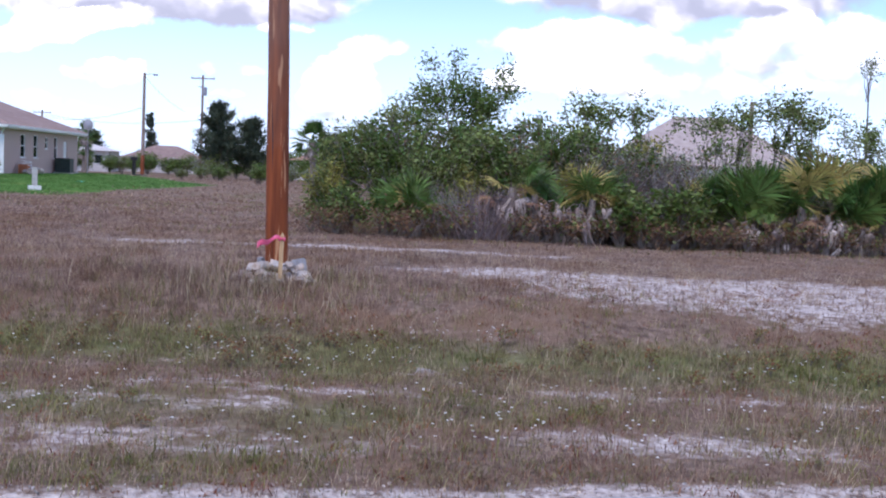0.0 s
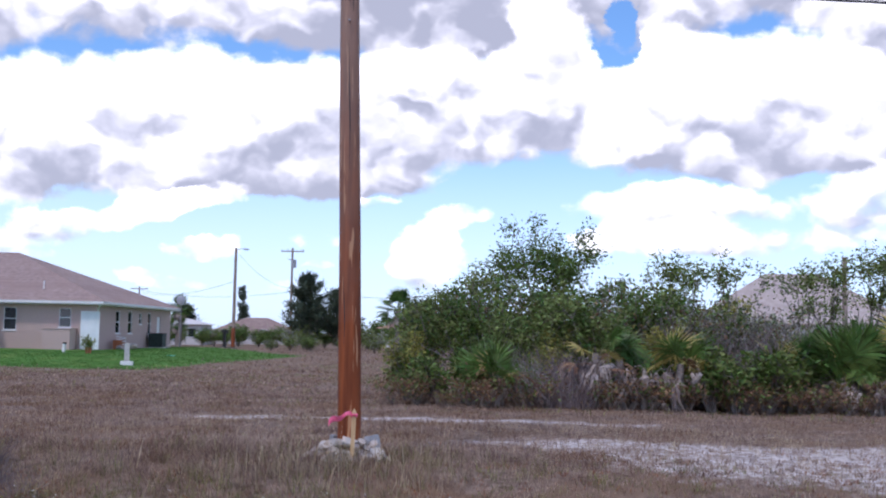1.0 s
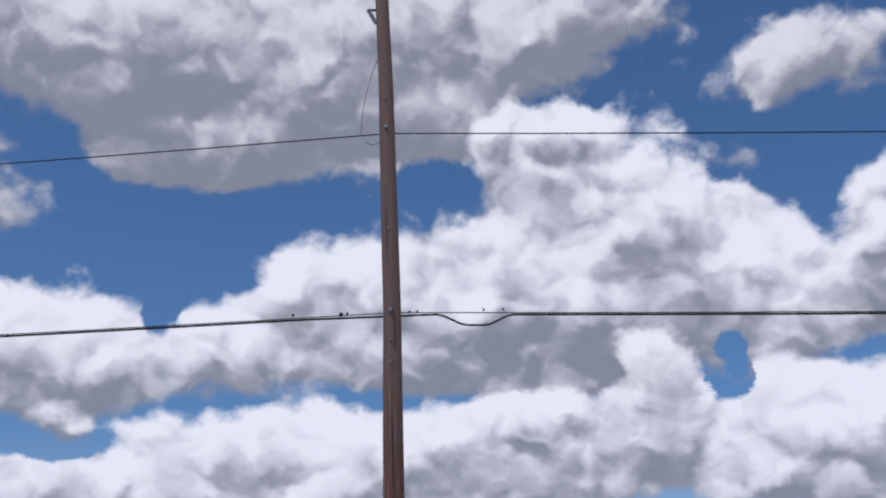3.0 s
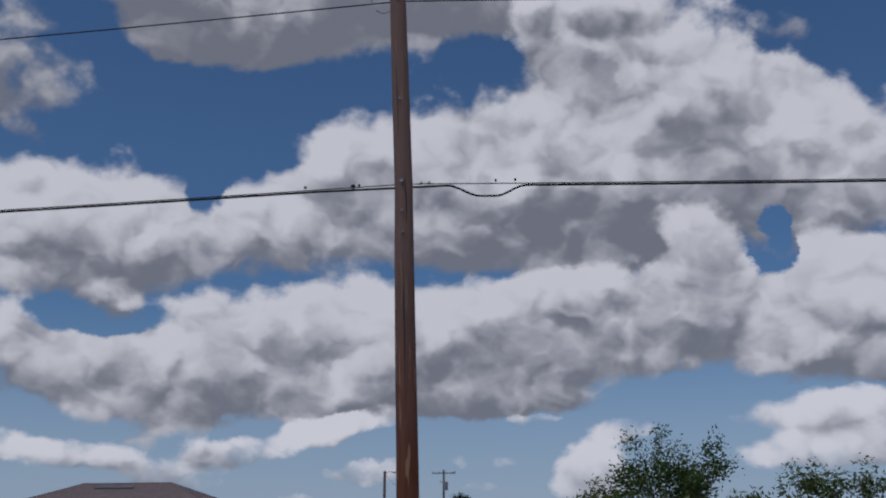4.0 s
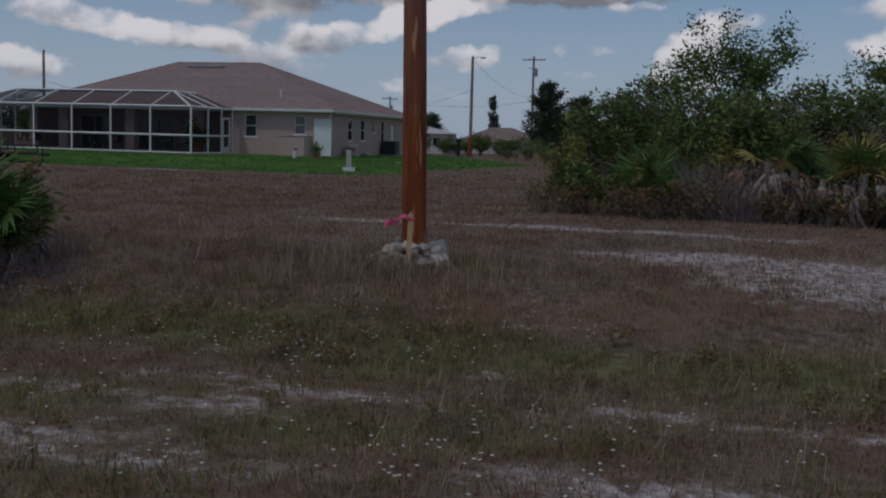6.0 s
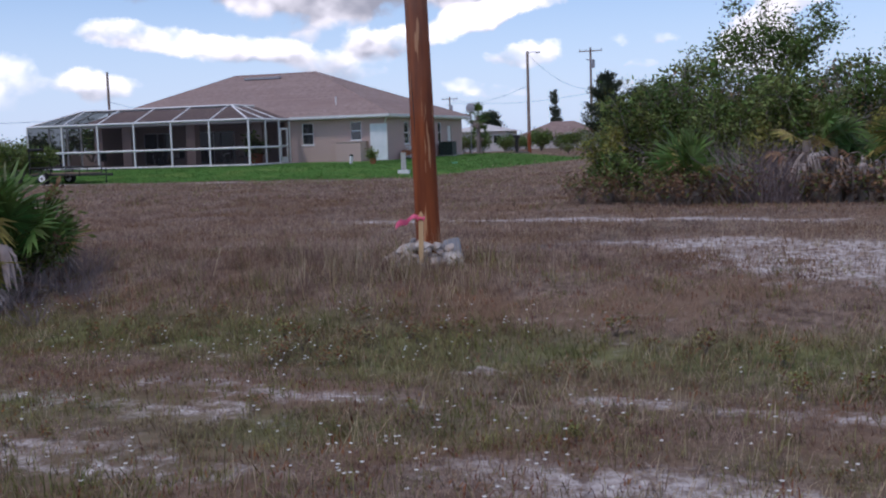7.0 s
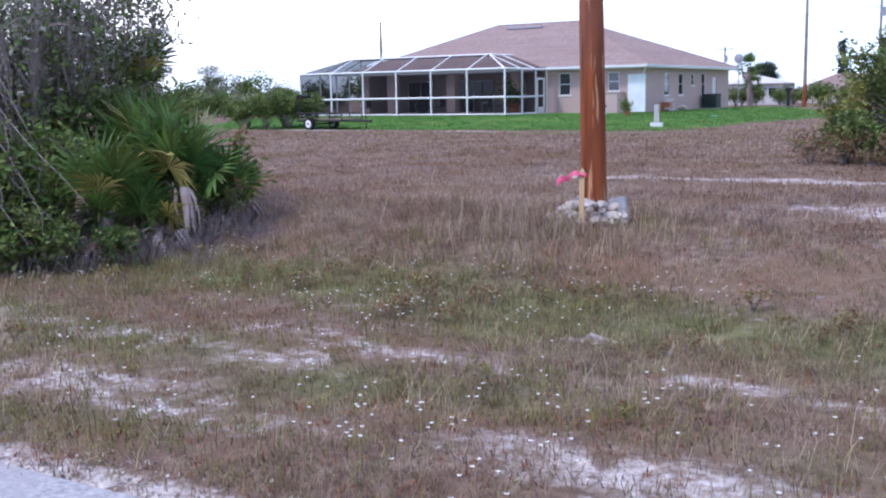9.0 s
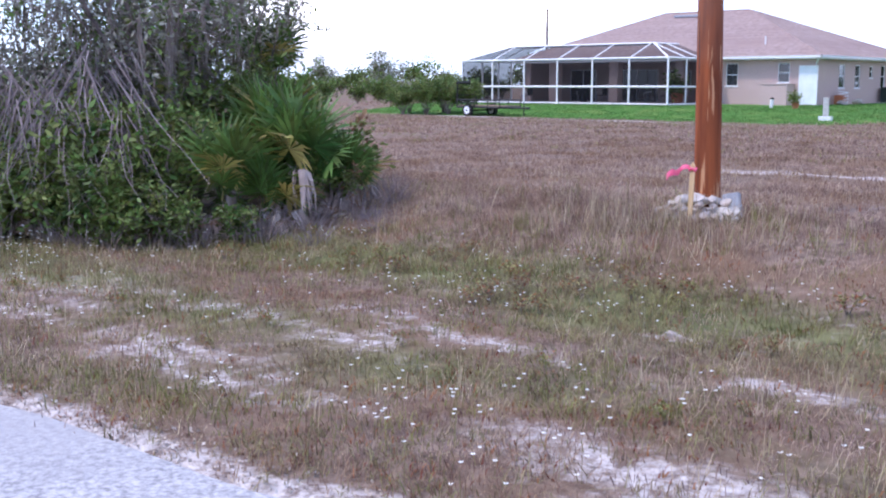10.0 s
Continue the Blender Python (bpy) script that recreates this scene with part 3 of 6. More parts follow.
def make_ground():
    def spread(near0, near1, fine, lo, hi, grow):
        a = list(np.arange(near0, near1, fine))
        st, p = fine, near1
        while p < hi:
            a.append(p)
            st *= grow
            p += st
        st, p = fine, near0
        while p > lo:
            st *= grow
            p -= st
            a.insert(0, p)
        return np.array(a)

    xs = spread(-12, 12, 0.16, -2500, 2500, 1.045)
    ys = spread(9.4, 27, 0.12, -400, 4000, 1.03)
    gx, gy = np.meshgrid(xs, ys)
    gz = land(gx, gy)
    nx, ny = len(xs), len(ys)
    co = np.stack([gx, gy, gz], -1).reshape(-1, 3)
    i = np.arange(nx * ny).reshape(ny, nx)
    faces = np.stack([i[:-1, :-1], i[:-1, 1:], i[1:, 1:], i[1:, :-1]], -1).reshape(-1, 4)
    me = bpy.data.meshes.new("ground")
    me.vertices.add(len(co))
    me.vertices.foreach_set("co", co.astype(np.float32).ravel())
    me.loops.add(faces.size)
    me.loops.foreach_set("vertex_index", faces.astype(np.int32).ravel())
    me.polygons.add(len(faces))
    me.polygons.foreach_set("loop_start", np.arange(0, faces.size, 4, dtype=np.int32))
    me.polygons.foreach_set("loop_total", np.full(len(faces), 4, dtype=np.int32))
    me.polygons.foreach_set("use_smooth", np.ones(len(faces), dtype=bool))
    me.update(calc_edges=True)
    for name, fn in (("sand", sand_mask), ("green", green_mask), ("lawn", lawn_mask)):
        at = me.attributes.new(name, "FLOAT", "POINT")
        at.data.foreach_set("value", fn(gx, gy).astype(np.float32).ravel())
    me.materials.append(GROUND)
    tagged(new("ground", me), "sandy vacant lot with sparse dry grass and a green lawn", "ground", kind="structure")


make_ground()


def make_road():
    xs = np.arange(-60, 60.1, 0.25)
    f = Form()
    top, bot = [], []
    for x in xs:
        e = float(road_edge(x))
        top.append((x, e, 0.012))
    for i in range(len(xs) - 1):
        a, b = top[i], top[i + 1]
        f.poly((a[0], 3.2, 0.03), (b[0], 3.2, 0.03), b, a)
        f.poly(a, b, (b[0], b[1] + 0.015, -0.05), (a[0], a[1] + 0.015, -0.05))
    ob = part("road", f, ROAD)
    tagged(ob, "pale worn chip-sealed road with a crumbling edge", "road", kind="structure")


make_road()


# ---------------------------------------------------------------- the new pole and its wires
POLE_FOOT = Vector((-2.74, 16.90, 0.30))
POLE_LEAN = Vector((-0.024, 0.004, 1))


def on_pole(z):
    return POLE_FOOT + axis(z - 0.30)


def axis(z):
    """The pole's slightly bowed centre line above its foot."""
    return POLE_LEAN * z + Vector((-0.0028 * max(z - 3.5, 0) ** 2, 0, 0))


def utility_pole_new():
    top = thing("utility_pole", "tall new red-brown treated wooden utility pole set in rubble", "utility pole", Matrix.Translation(POLE_FOOT))
    f = Form()
    rng = random.Random(3)
    zs = [-0.5, 0.0, 0.6, 1.4, 2.4, 3.4, 4.4, 5.4, 6.4, 7.4, 8.4, 9.4, 10.4, 10.5]
    f.tube([axis(z) + Vector((rng.uniform(-.006, .006), 0, 0)) for z in zs],
           [0.127 - 0.0042 * z + rng.uniform(-.002, .002) for z in zs[:-1]] + [0.05], 28)
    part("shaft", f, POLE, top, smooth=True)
    face = Vector((0.12, -0.99, 0)).normalized()
    # drying checks, dark splits along the grain
    for z0, z1, a in ((3.1, 4.6, 0.10), (1.2, 2.0, -0.35), (5.9, 7.0, -0.2), (4.9, 5.5, 0.5)):
        g = Form()
        for k in range(9):
            t = k / 8
            z = z0 + (z1 - z0) * t
            r = 0.127 - 0.0042 * z + 0.0015
            w = 0.006 * math.sin(math.pi * t) + 0.0005
            an = a + 0.05 * math.sin(t * 5)
            d = Vector((math.sin(an), -math.cos(an), 0))
            s = Vector((math.cos(an), math.sin(an), 0))
            c = axis(z) + d * r
            g.v += [tuple(c - s * w), tuple(c + s * w)]
            if k:
                n = len(g.v)
                g.f.append((n - 4, n - 3, n - 1, n - 2))
        part("split", g, CABLE, top)
    c = axis(9.45) + Vector((-0.13, -0.02, 0))
    part("bracket", Form().bar(c + Vector((0.05, 0, -0.12)), c + Vector((-0.06, 0, 0.1)), 0.035).bar(c + Vector((0.05, 0, 0.08)), c + Vector((-0.05, 0, 0.1)), 0.03), STEEL, top, "dark steel insulator bracket")
    for z in (5.4, 5.05, 4.8, 7.75, 8.15, 6.4):
        c = axis(z) + face * (0.127 - 0.0042 * z)
        part("bolt", Form().tube([c - face * 0.02, c + face * 0.045], 0.022 if z in (5.4, 7.75) else 0.011, 6), STEEL, top)


utility_pole_new()
LINE = Vector((0.992, 0.124, 0))


def wire_run(z, reach, sag, r, name, label, off=0.0):
    """A wire along the street past the pole, hanging in a shallow curve to either side."""
    c = on_pole(z) + Vector((0, 0.14, 0))
    f = Form()
    for sgn in (-1, 1):
        pts = []
        for i in range(25):
            t = i / 24
            d = reach * t
            pts.append(c + LINE * (sgn * d) + Vector((0, 0, -sag * 4 * t * (1 - t) * 1.0)))
        f.tube(pts, r, 6)
    return tagged(part(name, f, CABLE), label, "wire")


def wires():
    wire_run(5.755, 44, 0.35, 0.006, "steel_strand", "thin steel carrier strand fixed to the pole")
    wire_run(8.10, 46, 0.55, 0.008, "power_wire", "single dark overhead power wire")
    c = on_pole(5.755) + Vector((0, 0.14, 0))
    # the thick cable leaves the strand in one slack loop beside the pole
    f = Form()
    for lo, hi in ((-44.0, 0.47), (1.36, 44.0)):
        pts = []
        for i in range(30):
            d = lo + (hi - lo) * i / 29
            t = abs(d) / 44
            pts.append(c + LINE * d + Vector((0, 0, -0.022 - 0.35 * 4 * t * (1 - t))))
        f.tube(pts, 0.0125, 6)
    loop = []
    for i in range(25):
        t = i / 24
        d = 0.47 + 0.89 * t
        k = step(t, 0.0, 0.42) * (1 - step(t, 0.62, 1.0))
        loop.append(c + LINE * d + Vector((0, 0, -0.022 - 0.125 * float(k) - 0.35 * 4 * d / 44)))
    f.tube(loop, 0.0125, 8)
    tagged(part("telephone_cable", f, CABLE), "thick black telephone cable with a slack loop", "cable")
    for d, s in ((-0.62, 0.022), (-0.55, 0.012), (-1.18, 0.012), (0.17, 0.01), (0.26, 0.01), (1.02, 0.01), (1.24, 0.012)):
        p = c + LINE * d
        f = Form().box(-s, -0.012, -0.026 if s > 0.02 else -0.008, s, 0.012, 0.012, Matrix.Translation(p)).tube([p + Vector((0, 0, -0.05 if s > 0.02 else -0.01)), p + Vector((0, 0, 0.022))], 0.006, 6)
        tagged(part("cable_clamp", f, BLACK), "small dark clamp on the overhead cable", "clamp", "clamps on the cable")
    a, b = on_pole(8.10) + LINE * -0.36 + Vector((0, 0.14, 0)), on_pole(9.1) + Vector((-0.09, 0, 0))
    pts = [a.lerp(b, t) + Vector((-0.05 * math.sin(t * math.pi), 0, 0)) for t in [i / 8 for i in range(9)]]
    tagged(part("tie_wire", Form().tube(pts, 0.004, 5), CABLE), "thin wire tying the power wire to the pole", "wire")
    pts = [on_pole(8.10) + LINE * (-0.30 + 0.24 * t) + Vector((0, 0.12, -0.16 * math.sin(math.pi * (0.25 + 0.6 * t)))) for t in [i / 8 for i in range(9)]]
    tagged(part("jumper_wire", Form().tube(pts, 0.004, 5), CABLE), "thin slack jumper wire beside the pole", "wire")


wires()


def rock(rng, r, name="rock"):
    """A broken stone: a ball struck flat by a dozen planes."""
    bm = bmesh.new()
    bmesh.ops.create_icosphere(bm, subdivisions=3, radius=r)
    cuts = []
    for i in range(13):
        n = Vector((rng.gauss(0, 1), rng.gauss(0, 1), rng.gauss(0, 1))).normalized()
        cuts.append((n, r * rng.uniform(0.5, 0.8)))
    sc = Vector((rng.uniform(0.95, 1.4), rng.uniform(0.75, 1.1), rng.uniform(0.6, 0.9)))
    for v in bm.verts:
        for n, d in cuts:
            k = v.co.dot(n)
            if k > d:
                v.co -= n * (k - d)
        v.co = Vector((v.co.x * sc.x, v.co.y * sc.y, v.co.z * sc.z)) * (1 + 0.05 * noise.noise(v.co / r * 2.5))
    me = bpy.data.meshes.new(name)
    bm.to_mesh(me)
    bm.free()
    me.materials.append(ROCK)
    return me


def rubble():
    rng = random.Random(11)
    # offsets from the pole, size, height of the heap under the stone
    spots = [(-0.40, -0.10, 0.10, 0), (-0.28, -0.22, 0.10, 0), (-0.15, -0.30, 0.11, 0), (0.02, -0.34, 0.11, 0), (0.17, -0.30, 0.11, 0), (0.31, -0.24, 0.11, 0), (0.36, -0.05, 0.10, 0),
             (0.26, 0.12, 0.12, 0), (-0.05, 0.26, 0.12, 0), (-0.28, 0.12, 0.11, 0), (-0.45, -0.2, 0.07, 0), (-0.04, -0.5, 0.07, 0), (0.12, -0.48, 0.075, 0), (0.25, -0.42, 0.075, 0), (0.40, -0.32, 0.06, 0),
             (-0.2, -0.45, 0.06, 0), (0.43, -0.18, 0.06, 0), (-0.16, -0.17, 0.10, 0.11), (0.04, -0.20, 0.125, 0.12), (0.19, -0.15, 0.09, 0.13), (-0.30, -0.08, 0.09, 0.08), (0.30, -0.12, 0.07, 0.13),
             (0.13, -0.36, 0.06, 0.12), (0.26, -0.30, 0.05, 0.11), (0.0, -0.42, 0.05, 0.07), (-0.24, -0.28, 0.06, 0.10), (0.34, -0.38, 0.045, 0.03), (0.5, -0.26, 0.04, 0), (-0.5, -0.06, 0.05, 0)]
    for dx, dy, r, lift in spots:
        x, y = POLE_FOOT.x + dx * 0.9, POLE_FOOT.y + dy * 0.9
        ob = new("rock", rock(rng, r))
        ob.matrix_basis = pose(x, y, float(land(x, y)) + r * 0.5 + lift, rng.uniform(-15, 15), rng.uniform(-15, 15), rng.uniform(0, 360))
        tagged(ob, "broken pale limestone rock piled round the pole", "rock", "rubble round the pole")
    for dx, dy, a, ti in ((0.25, 0.04, 12, -12), (-0.19, 0.04, -30, 6)):
        x, y = POLE_FOOT.x + dx, POLE_FOOT.y + dy
        bm = bmesh.new()
        bmesh.ops.create_cube(bm, size=1, matrix=Matrix.Diagonal((0.17 if dx > 0 else 0.07, 0.07, 0.24, 1)))
        bmesh.ops.bevel(bm, geom=bm.edges[:], offset=0.012, segments=2, affect="EDGES")
        me = bpy.data.meshes.new("concrete_block")
        bm.to_mesh(me)
        bm.free()
        me.materials.append(BLOCK)
        ob = new("concrete_block", me)
        ob.matrix_basis = pose(x, y, float(land(x, y)) + 0.12, ti, ti, a)
        tagged(ob, "grey concrete block fragment leaning against the pole", "block")


rubble()


def stake():
    x, y = -2.635, 16.44
    z = float(land(x, y))
    st = thing("survey_stake", "raw wooden survey stake with pink ribbon tied on", "stake", pose(x, y, z, 0, 1.5, 8))
    f = Form().box(-0.022, -0.010, -0.1, 0.022, 0.010, 0.53)
    f.poly((-0.022, -0.010, 0.53), (0.022, -0.010, 0.53), (0, 0, 0.575))
    f.poly((0.022, 0.010, 0.53), (-0.022, 0.010, 0.53), (0, 0, 0.575))
    f.poly((0.022, -0.010, 0.53), (0.022, 0.010, 0.53), (0, 0, 0.575))
    f.poly((-0.022, 0.010, 0.53), (-0.022, -0.010, 0.53), (0, 0, 0.575))
    part("lath", f, LATH, st)
    rib = part("ribbon", Form().tube([(0.03 * math.cos(a), 0.02 * math.sin(a), 0.50 + 0.012 * math.sin(3 * a)) for a in [i * math.pi / 6 for i in range(13)]], 0.013, 6), RIBBON, st)
    g = Form()
    for off, dz in ((0, 0), (0.012, -0.03)):
        prev = None
        for i in range(13):
            t = i / 12
            c = Vector((-0.02 - 0.24 * t, -0.015 - 0.03 * math.sin(t * 6) + off, 0.51 - 0.09 * t * t + 0.018 * math.sin(t * 9) + dz * t))
            w = Vector((0, 0.012 * math.sin(t * 8), 0.019))
            if prev:
                g.poly(prev[0], prev[1], c + w, c - w)
            prev = (c - w, c + w)
    part("ribbon_tail", g, RIBBON, rib)


stake()


# ---------------------------------------------------------------- the house with its screened pool cage
H = Matrix.Translation((HOUSE.x, HOUSE.y, PAD)) @ Matrix.Rotation(HOUSE_TURN, 4, "Z")
EAVE = 2.55
RIDGE_Z = 6.02


def window_unit(parent, m, w, h):
    """A white sash window on the face of a wall; m sets its lower left corner, x along the wall, y out of the room's inside."""
    win = part("window", Form().box(0, -0.02, 0, w, 0.05, 0.04, m).box(0, -0.02, h - 0.04, w, 0.05, h, m).box(0, -0.02, 0.04, 0.04, 0.05, h - 0.04, m)
               .box(w - 0.04, -0.02, 0.04, w, 0.05, h - 0.04, m).box(0.04, -0.01, h * 0.48, w - 0.04, 0.05, h * 0.48 + 0.05, m), WHITE, parent)
    part("pane", Form().box(0.04, 0.01, 0.04, w - 0.04, 0.02, h * 0.48, m), GLASS, win)
    part("pane", Form().box(0.04, 0.025, h * 0.48 + 0.05, w - 0.04, 0.035, h - 0.04, m), GLASS, win)
    part("sill", Form().box(-0.06, -0.08, -0.07, w + 0.06, 0.0, 0.0, m), WHITE, win)


def house():
    h = thing("house", "single-storey pink-beige stucco house with brown hip roof", "house", H)
    o = 0.5
    W0, D = -21.3, 16.3
    # walls with their openings: x along the south front, y along the east side
    f = Form()
    th = 0.2
    y0, x1 = o, -o

    def wall_run(a, b, along, openings, z1=EAVE + 0.05):
        """A wall from a to b with openings (start, end, low, high) cut through it."""
        cuts = sorted(openings)
        p = a
        for s, e, lo, hi in cuts:
            put(p, s, 0, z1, along)
            put(s, e, 0, lo, along)
            put(s, e, hi, z1, along)
            p = e
        put(p, b, 0, z1, along)

    def put(a, b, lo, hi, along):
        if b - a < 0.01 or hi - lo < 0.01:
            return
        if along == "x":
            f.box(a, y0, lo, b, y0 + th, hi)
        else:
            f.box(x1 - th, a, lo, x1, b, hi)

    south = [(-5.86, -5.10, 1.05, 2.36), (-2.66, -1.96, 1.25, 2.36)]
    east = [(3.9, 4.75, 0.95, 2.3), (6.3, 7.1, 0.95, 2.3), (8.6, 9.1, 1.55, 2.25), (10.5, 11.2, 0.95, 2.3), (12.6, 13.5, 0.0, 2.1)]
    wall_run(-7.0, -o, "x", south)
    wall_run(o + th, D - o, "y", east)
    f.box(-7.0, y0 + th, 0, -6.8, 4.2, EAVE + 0.05)
    f.box(W0 + o, 4.2, 0, -6.8, 4.4, EAVE + 0.05)
    f.box(W0 + o, y0, 0, W0 + o + th, D - o, EAVE + 0.05)
    f.box(W0 + o, D - o, 0, -o, D - o + th, EAVE + 0.05)
    f.box(W0 + o + th, y0, 0, -20.2, y0 + th, EAVE + 0.05)
    part("wall", f, STUCCO, h)
    for a in (-18.3, -13.6, -8.9):
        part("column", Form().box(a - 0.32, y0 - 0.05, 0, a + 0.32, y0 + 0.55, EAVE), STUCCO, h)
    for a, b, lo, hi in south:
        window_unit(h, Matrix.Translation((a, y0 + 0.04, lo)), b - a, hi - lo)
    for a, b, lo, hi in east[:4]:
        window_unit(h, Matrix.Translation((x1 - 0.04, a, lo)) @ Matrix.Rotation(radians(90), 4, "Z"), b - a, hi - lo)
    dr = part("side_door", Form().box(x1 - 0.12, 12.62, 0.02, x1 - 0.06, 13.48, 2.08), WHITE, h)
    part("handle", Form().tube([(x1 - 0.06, 12.75, 1.0), (x1 - 0.01, 12.75, 1.0), (x1 - 0.01, 12.85, 1.0)], 0.012, 6), STEEL, dr)
    # back of the covered porch: sliding doors and a lit window across the room
    for a, b, lo, hi in ((-19.4, -17.4, 0.05, 2.1), (-15.6, -12.6, 0.05, 2.1), (-11.6, -10.2, 0.9, 2.0)):
        g = part("sliding_door", Form().box(a, 4.14, lo, b, 4.18, hi), GLASS, h)
        part("frame", Form().box(a - 0.05, 4.12, lo, a, 4.2, hi).box(b, 4.12, lo, b + 0.05, 4.2, hi).box(a, 4.12, hi, b, 4.2, hi + 0.05)
             .box((a + b) / 2 - 0.03, 4.12, lo, (a + b) / 2 + 0.03, 4.2, hi), WHITE, g)
    part("porch_ceiling", Form().box(W0 + o, 0.0, EAVE + 0.06, -6.8, 4.4, EAVE + 0.1), DARK, h)
    part("slab", Form().box(-22.0, -5.3, -0.35, -6.3, 4.3, 0.02), CONCRETE, h)
    # white soffit, fascia and gutter
    part("soffit", Form().box(W0, 0.02, EAVE + 0.0, -0.02, D, EAVE + 0.04), WHITE, h)
    part("fascia", Form().box(W0, -0.03, EAVE, 0.03, 0.0, EAVE + 0.2).box(0.0, 0.0, EAVE, 0.03, D, EAVE + 0.2).box(W0, D, EAVE, 0.03, D + 0.03, EAVE + 0.2).box(W0 - 0.03, -0.03, EAVE, W0, D + 0.03, EAVE + 0.2), WHITE, h)
    part("gutter", Form().box(-6.4, -0.14, EAVE + 0.06, 0.14, -0.032, EAVE + 0.19).box(0.032, -0.14, EAVE + 0.06, 0.14, D, EAVE + 0.19), WHITE, h)
    part("downspout", Form().tube([(-0.05, -0.08, EAVE + 0.08), (-0.40, o - 0.1, EAVE - 0.25), (-0.42, o - 0.06, EAVE - 0.5), (-0.42, o - 0.06, 0.1), (-0.42, o - 0.22, 0.03)], 0.045, 8), WHITE, h)
    # hip roof, each slope a part
    rl, rr, rv, z0, z1 = -15.2, -8.83, D / 2 + 1.2, EAVE + 0.2, RIDGE_Z
    a, b, c, d = (W0 - 0.06, -0.06, z0), (0.06, -0.06, z0), (0.06, D + 0.06, z0), (W0 - 0.06, D + 0.06, z0)
    p, q = (rl, rv, z1), (rr, rv, z1)

    def slope(pts):
        pts = [Vector(v) for v in pts]
        f2 = Form()
        drop = Vector((0, 0, -0.06))
        f2.poly(*pts).poly(*[v + drop for v in reversed(pts)])
        for i in range(len(pts)):
            e, g = pts[i], pts[(i + 1) % len(pts)]
            f2.poly(e, e + drop, g + drop, g)
        rf = part("roof", f2, SHINGLE, h)
        # courses of shingles lapped up the slope
        low0, low1, hi0, hi1 = pts[0], pts[1], pts[-1], pts[2]
        n = (low1 - low0).cross(hi0 - low0).normalized()
        rows = 34
        for r in range(rows):
            cs = Form()
            t0, t1 = r / rows, (r + 1) / rows
            e0, e1 = low0.lerp(hi0, t0) + n * 0.012, low1.lerp(hi1, t0) + n * 0.012
            g0, g1 = low0.lerp(hi0, t1) + n * 0.005, low1.lerp(hi1, t1) + n * 0.005
            cs.poly(e0, e1, g1, g0).poly(e0 - n * 0.008, e1 - n * 0.008, e1, e0)
            part("shingle_course", cs, SHINGLE, rf)

    slope([a, b, q, p])
    slope([c, d, p, q])
    slope([b, c, q, q])
    slope([d, a, p, p])
    part("ridge_cap", Form().tube([p, q], 0.07, 6).tube([b, q], 0.05, 6).tube([c, q], 0.05, 6).tube([a, p], 0.05, 6), SHINGLE, h)
    part("ridge_vent", Form().box(rl + 1.4, rv - 1.25, z1 - 0.36, rr - 2.2, rv - 1.05, z1 - 0.22), STEEL, h)
    part("vent_pipe", Form().tube([(-4.2, 2.0, 3.2), (-4.2, 2.0, 3.95)], 0.04, 8), WHITE, h)
    return h


house()


